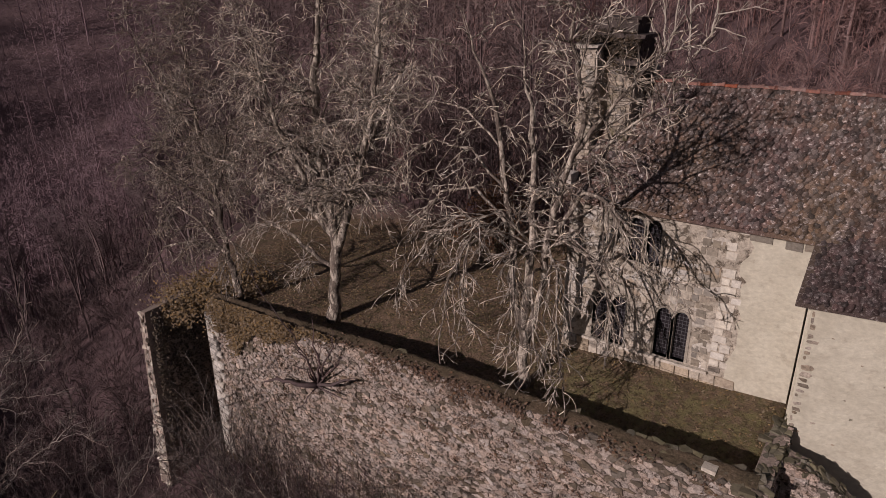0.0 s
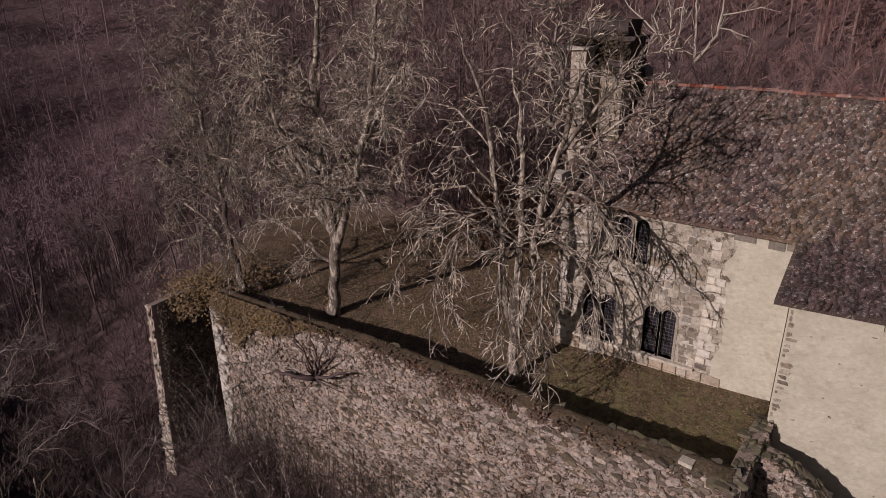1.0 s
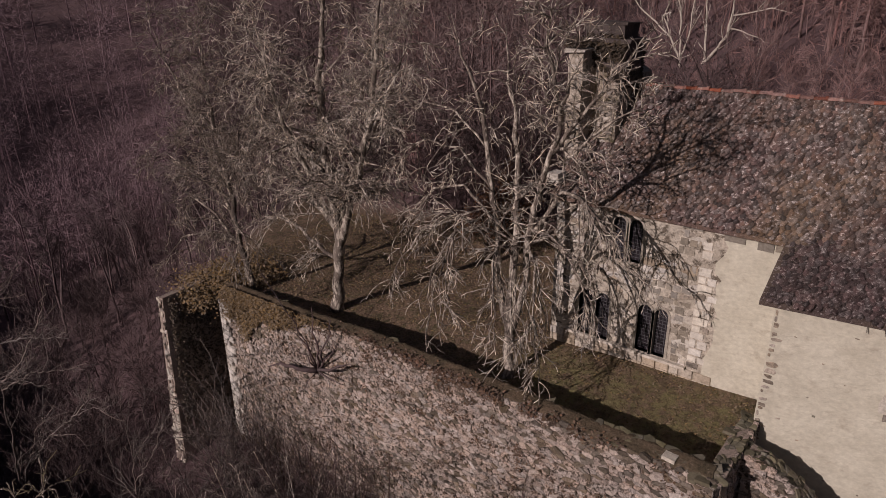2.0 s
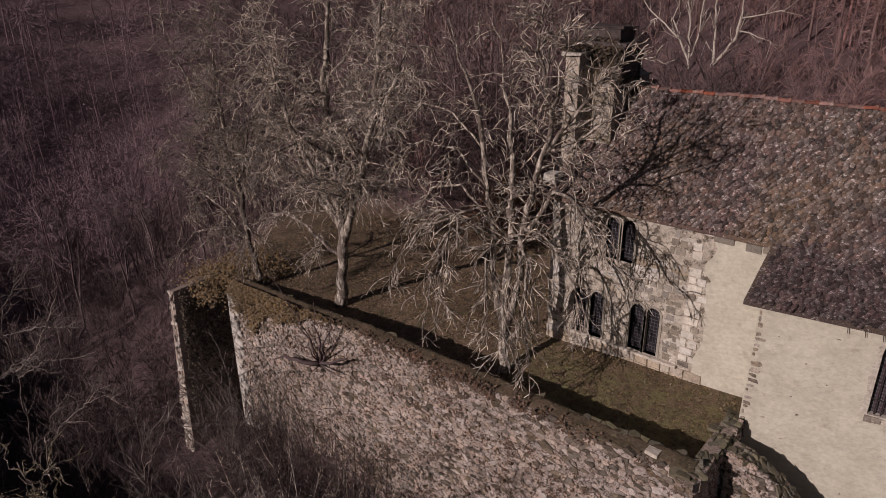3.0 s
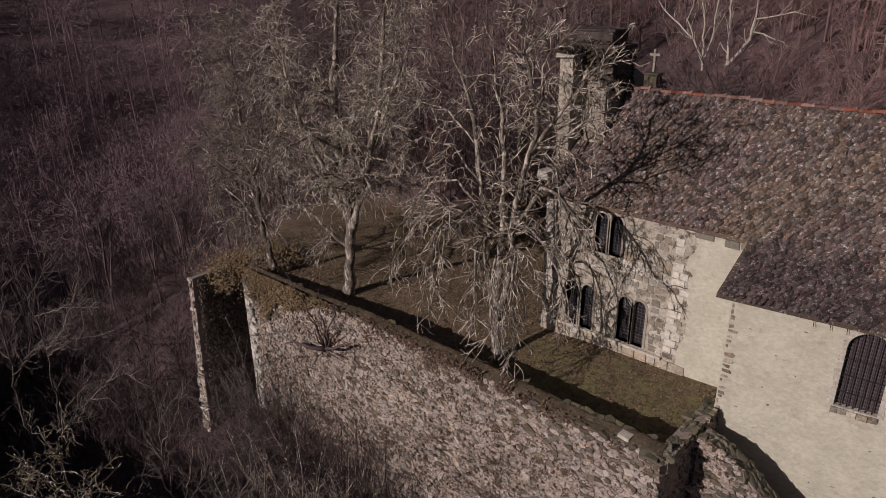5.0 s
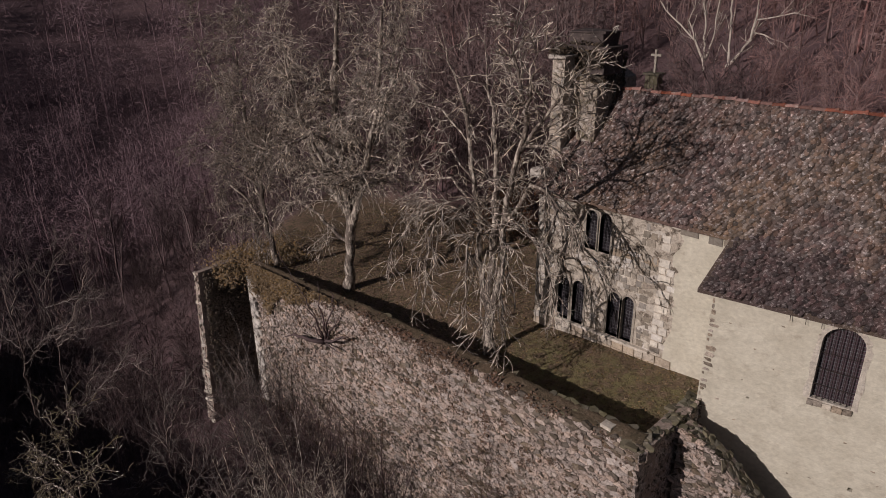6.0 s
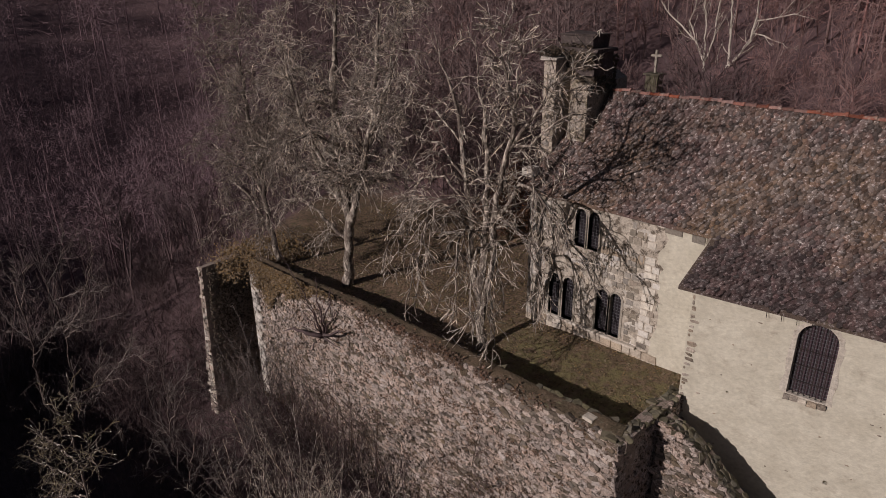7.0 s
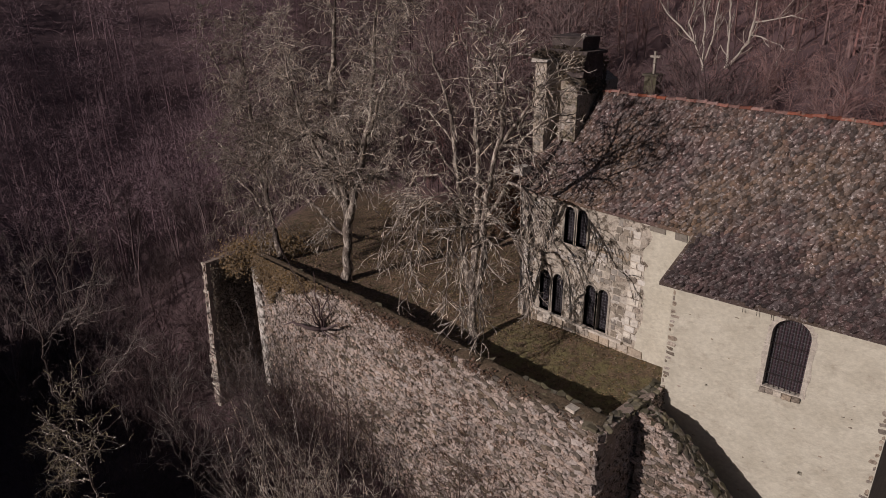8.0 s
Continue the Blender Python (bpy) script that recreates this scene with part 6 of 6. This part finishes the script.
def leaves(name, label, spots, mat, size, seed, parent=None):
    """Small folded leaves at the given places."""
    r = random.Random(seed)
    vs, fs = [], []
    for c in spots:
        a = Vector((r.gauss(0, 1), r.gauss(0, 1), r.gauss(0, 1))).normalized()
        b = a.orthogonal().normalized()
        n = a.cross(b)
        s = size * r.uniform(0.6, 1.3)
        k = len(vs)
        c = Vector(c)
        vs += [c - a * s, c + b * s * 0.7 + n * s * 0.2, c + a * s, c - b * s * 0.7 + n * s * 0.2]
        fs.append((k, k + 1, k + 2, k + 3))
    ob = new(name, array_mesh(name, np.array([tuple(v) for v in vs]), np.array(fs), mat))
    if parent:
        ob.parent = parent
        return tagged(ob, label, kind="stuff")
    return tagged(ob, label, "ivy", kind="stuff")


r = random.Random(5)
pts = []
for _ in range(1500):
    pts.append((r.uniform(-9.0, -7.3), 23.55 - abs(r.gauss(0, 0.07)), r.triangular(10.75, 11.6, 11.3)))
for _ in range(700):
    pts.append((r.uniform(-9.0, -7.5), r.uniform(23.5, 24.8), 11.62 + abs(r.gauss(0, 0.12))))
for _ in range(260):
    x = r.uniform(-8.35, -7.35)
    pts.append((x, 23.36 - abs(r.gauss(0, 0.05)), 10.8 - 0.6 * (x + 8.3) - abs(r.gauss(0, 0.09))))
# ivy of the east side, hung lower to stand in for that side's shade
for _ in range(800):
    pts.append((-7.42 + abs(r.gauss(0, 0.05)), r.uniform(23.6, 25.4), r.uniform(9.8, 11.3)))
for _ in range(400):
    pts.append((r.gauss(-9.0, 0.2), 22.9 + r.gauss(0, 0.2), 11.32 + abs(r.gauss(0, 0.15))))
leaves("ivy", "dark ivy over the ruined bell tower", pts, M_IVY_DARK, 0.065, 51)
pts = []
for _ in range(17000):
    x = r.triangular(-25.1, -15.5, -22.8)
    deep = max(0.3, 2.7 * (1 - abs(x + 22.6) / 6.5)) * (0.75 + 0.6 * noise.noise(Vector((x * 0.8, 2.2, 0))))
    z = rw_top(x) + 0.25 - deep * r.random() ** 1.4
    if noise.noise(Vector((x * 1.3, z * 1.3, 7.7))) > r.uniform(-0.6, -0.05):
        pts.append((x, rw_y(x) - 0.06 - abs(r.gauss(0, 0.16)), z))
leaves("ivy", "brown-green creeper hanging over the top of the wall", pts, M_IVY, 0.05, 52)
pts = []
for _ in range(5200):
    x = r.uniform(-29.5, -24.0)
    pts.append((x, r.uniform(16.2, 20.0), -0.9 + r.gauss(0, 0.35) - 0.2 * abs(x + 26.0)))
for _ in range(4200):
    y = r.uniform(14.9, 19.0)
    pts.append((r.gauss(-26.6, 0.8), y, -1.2 + 0.12 * (y - 15) + r.gauss(0, 0.28) - abs(r.gauss(0, 0.35))))
leaves("ivy", "thick creeper over the end of the terrace", pts, M_IVY, 0.07, 53)
pts = []
for _ in range(3400):
    x = r.triangular(-14, -2.5, -7.5)
    if noise.noise(Vector((x * 1.1, 4.0, 0))) < -0.05:
        continue
    pts.append((x, RW_Y + r.uniform(-0.14, 0.3), rw_top(x) + 0.02 + r.gauss(0, 0.07) - abs(r.gauss(0, 0.28)) * max(0, noise.noise(Vector((x * 0.9, 0, 0))) + 0.5)))
for _ in range(900):
    x = r.triangular(-20, -8, -12)
    pts.append((x, RW_Y + r.uniform(-0.1, 0.6), rw_top(x) + r.gauss(0.03, 0.05)))
leaves("dead_ferns", "rust-brown dead ferns along the wall's top", pts, M_FERN, 0.055, 55)
# dark leaves added to deepen the shade in the gap beside the pier
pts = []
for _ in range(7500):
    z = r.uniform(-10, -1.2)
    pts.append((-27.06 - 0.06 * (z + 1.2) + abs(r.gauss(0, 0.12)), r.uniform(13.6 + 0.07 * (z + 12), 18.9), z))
leaves("ivy", "dark leaves added to blacken the shaded side of the pier", pts, M_IVY_DARK, 0.07, 54)

pts = []
for _ in range(330):
    x, v = r.triangular(-23, -0.5, -9), r.random() ** 1.6 * 6.5
    if noise.noise(Vector((x * 0.45, v * 0.6, 12.0))) < -0.1:
        continue
    for _ in range(r.randint(6, 22)):
        pts.append((x + r.gauss(0, 0.13), rw_y(x) - 0.03 - abs(r.gauss(0, 0.05)), rw_top(x) - 0.1 - v + r.gauss(0, 0.1)))
leaves("wall_plants", "withered brown plants rooted in the wall's joints", pts, M_FERN, 0.045, 56)

pts = []
for _ in range(5200):
    x, y = r.triangular(-20.0, -14.6, -17.0), r.uniform(29.2, 31.0)
    top = 1.2 + 3.4 * max(0.1, 1 - abs(x + 17.0) / 3.4) * (0.8 + 0.5 * noise.noise(Vector((x * 1.5, y, 3.0))))
    z = float(land(x, y)) + top * r.random()
    if noise.noise(Vector((x * 1.1, y * 1.1, z * 1.1))) > -0.15:
        pts.append((x, y, z))
leaves("beech_hedge", "russet winter-leaved beech hedge at the back of the terrace", pts, M_RUSSET, 0.07, 57)

# stone cross behind the church
cross = thing("stone_cross", "pale stone wayside cross on a dark pedestal", "cross")
cx, cy = -17.1, 46.5
cz = float(land(cx, cy)) - 0.05
part("pedestal", Build().box(cx - 0.5, cy - 0.45, cz - 0.2, cx + 0.5, cy + 0.45, cz + 1.5, 0.02, rng).box(cx - 0.66, cy - 0.55, cz + 1.5, cx + 0.66, cy + 0.55, cz + 1.64), M_CAP, cross, "dark mossy pedestal with a projecting slab")
part("shaft", Build().box(cx - 0.09, cy - 0.08, cz + 1.64, cx + 0.09, cy + 0.08, cz + 3.3, 0.012, rng), M_SURROUND, cross)
part("arm", Build().box(cx - 0.4, cy - 0.07, cz + 2.82, cx + 0.4, cy + 0.07, cz + 2.99, 0.012, rng), M_SURROUND, cross)

# grass tufts and fallen leaves on the terrace
pts_v = []
r = random.Random(8)
for _ in range(24000):
    x, y = r.uniform(-30, -0.3), r.uniform(16.5, 31)
    if x > A_X0 - 0.1 and y > A_Y - 0.1:
        continue
    pts_v.append((x, y, r.uniform(0.015, 0.06), r.uniform(0, math.pi), r.uniform(-0.06, 0.06)))
arr = np.array(pts_v)
zz = land(arr[:, 0], arr[:, 1])
dx, dy = np.cos(arr[:, 3]) * 0.03, np.sin(arr[:, 3]) * 0.03
lo1 = np.stack([arr[:, 0] - dx, arr[:, 1] - dy, zz - 0.02], -1)
lo2 = np.stack([arr[:, 0] + dx, arr[:, 1] + dy, zz - 0.02], -1)
hi2 = np.stack([arr[:, 0] + dx + arr[:, 4], arr[:, 1] + dy + arr[:, 4], zz + arr[:, 2]], -1)
hi1 = np.stack([arr[:, 0] - dx + arr[:, 4], arr[:, 1] - dy + arr[:, 4], zz + arr[:, 2]], -1)
verts = np.stack([lo1, lo2, hi2, hi1], 1).reshape(-1, 3)
tagged(new("grass", array_mesh("grass", verts, np.arange(len(verts)).reshape(-1, 4), M_GRASS)), "short dry winter grass on the terrace", "grass", kind="stuff")

# ---- roof tiles ----
tile = Build()
tile.add([(-0.5, 0, -0.1), (0.5, 0, -0.1), (0.5, -0.75, 0.7), (0.2, -1, 0.9), (-0.2, -1, 0.9), (-0.5, -0.75, 0.7), (-0.5, 0, 0.6), (0.5, 0, 0.6), (0.5, -0.75, 1.5), (0.2, -1, 1.7), (-0.2, -1, 1.7), (-0.5, -0.75, 1.5)],
         [(6, 7, 8, 11), (11, 8, 9, 10), (1, 2, 8, 7), (2, 3, 9, 8), (3, 4, 10, 9), (4, 5, 11, 10), (5, 0, 6, 11)])
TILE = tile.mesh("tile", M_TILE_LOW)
TCO, TFA = np.array(tile.v, dtype=float), np.array(tile.f)
rng = random.Random(9)
fields, singles = {False: ([], []), True: ([], [])}, 0


def slope_rows(x, y_low):
    """Places from the ridge down to the eave at even steps along the slope."""
    out, y, z = [], 25.0, roof_z(x, 25.0)
    step = 0.02
    run = 0.0
    while y > y_low:
        y2 = y - step
        z2 = roof_z(x, max(y2, y_low))
        run += math.hypot(step, z2 - z)
        y, z = y2, z2
        if run >= 0.125:
            out.append((y, z))
            run = 0.0
    return out


x = ROOF_X0
while x < ROOF_X1:
    w = 0.175
    rows = slope_rows(x, b_eave(x) if x > VERGE + 0.1 else 21.3)
    for j, (y, z) in enumerate(rows):
        if x < -7.35 and y > 23.35 and x > -9.6:
            continue
        xx = x + (0.088 if j % 2 else 0) + rng.uniform(-0.035, 0.035)
        dz = roof_z(xx, y + 0.1) - roof_z(xx, y - 0.1)
        up = Vector((0, 0.2, dz)).normalized()
        nrm = Vector((1, 0, 0)).cross(up)
        m = Matrix((Vector((1, 0, 0)), up, nrm)).transposed().to_4x4()
        m = Matrix.Translation(Vector((xx, y, z - 0.035)) + up * 0.14 + nrm * rng.uniform(-0.012, 0.018)) @ m @ Matrix.Rotation(rng.gauss(0, 0.11), 4, "Z") @ Matrix.Rotation(rng.gauss(0, 0.06), 4, "Y") @ Matrix.Diagonal((w * rng.uniform(0.78, 1.05), 0.25 + rng.uniform(-0.05, 0.04), 0.034, 1))
        if 2.6 < xx < 6.4 and y < 20.75 and singles < 300:
            ob = new("tile", TILE)
            ob.parent = roof
            ob.matrix_local = m
            singles += 1
        else:
            mm = np.array(m)
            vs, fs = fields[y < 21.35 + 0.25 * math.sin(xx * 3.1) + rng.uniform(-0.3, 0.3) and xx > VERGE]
            fs.append(TFA + len(vs) * len(TCO))
            vs.append(TCO @ mm[:3, :3].T + mm[:3, 3])
    x += w
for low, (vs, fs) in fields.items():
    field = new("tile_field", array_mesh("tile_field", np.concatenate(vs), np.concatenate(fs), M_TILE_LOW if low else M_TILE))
    field.parent = roof
    tagged(field, kind="stuff")
cap = Build()
n = 8
for xx, rr in ((0.0, 0.095), (0.34, 0.10), (0.37, 0.13), (0.46, 0.125)):
    for i in range(n + 1):
        a = math.pi * i / n
        cap.v.append((xx, math.cos(a) * rr, math.sin(a) * rr))
for l in range(3):
    for i in range(n):
        a = l * (n + 1) + i
        cap.f.append((a, a + 1, a + n + 2, a + n + 1))
cap.f.append(tuple(range(n + 1)))
cap.f.append(tuple(3 * (n + 1) + i for i in reversed(range(n + 1))))
RIDGE = cap.mesh("ridge_tile", M_RIDGE)
x = -7.2
while x < ROOF_X1:
    ob = new("ridge_tile", RIDGE)
    ob.parent = roof
    ob.matrix_local = Matrix.Translation((x, 25.0, 9.85 + rng.uniform(-0.025, 0.025))) @ Matrix.Rotation(rng.gauss(0, 0.03), 4, "Z") @ Matrix.Rotation(rng.gauss(0, 0.03), 4, "Y")
    x += 0.43
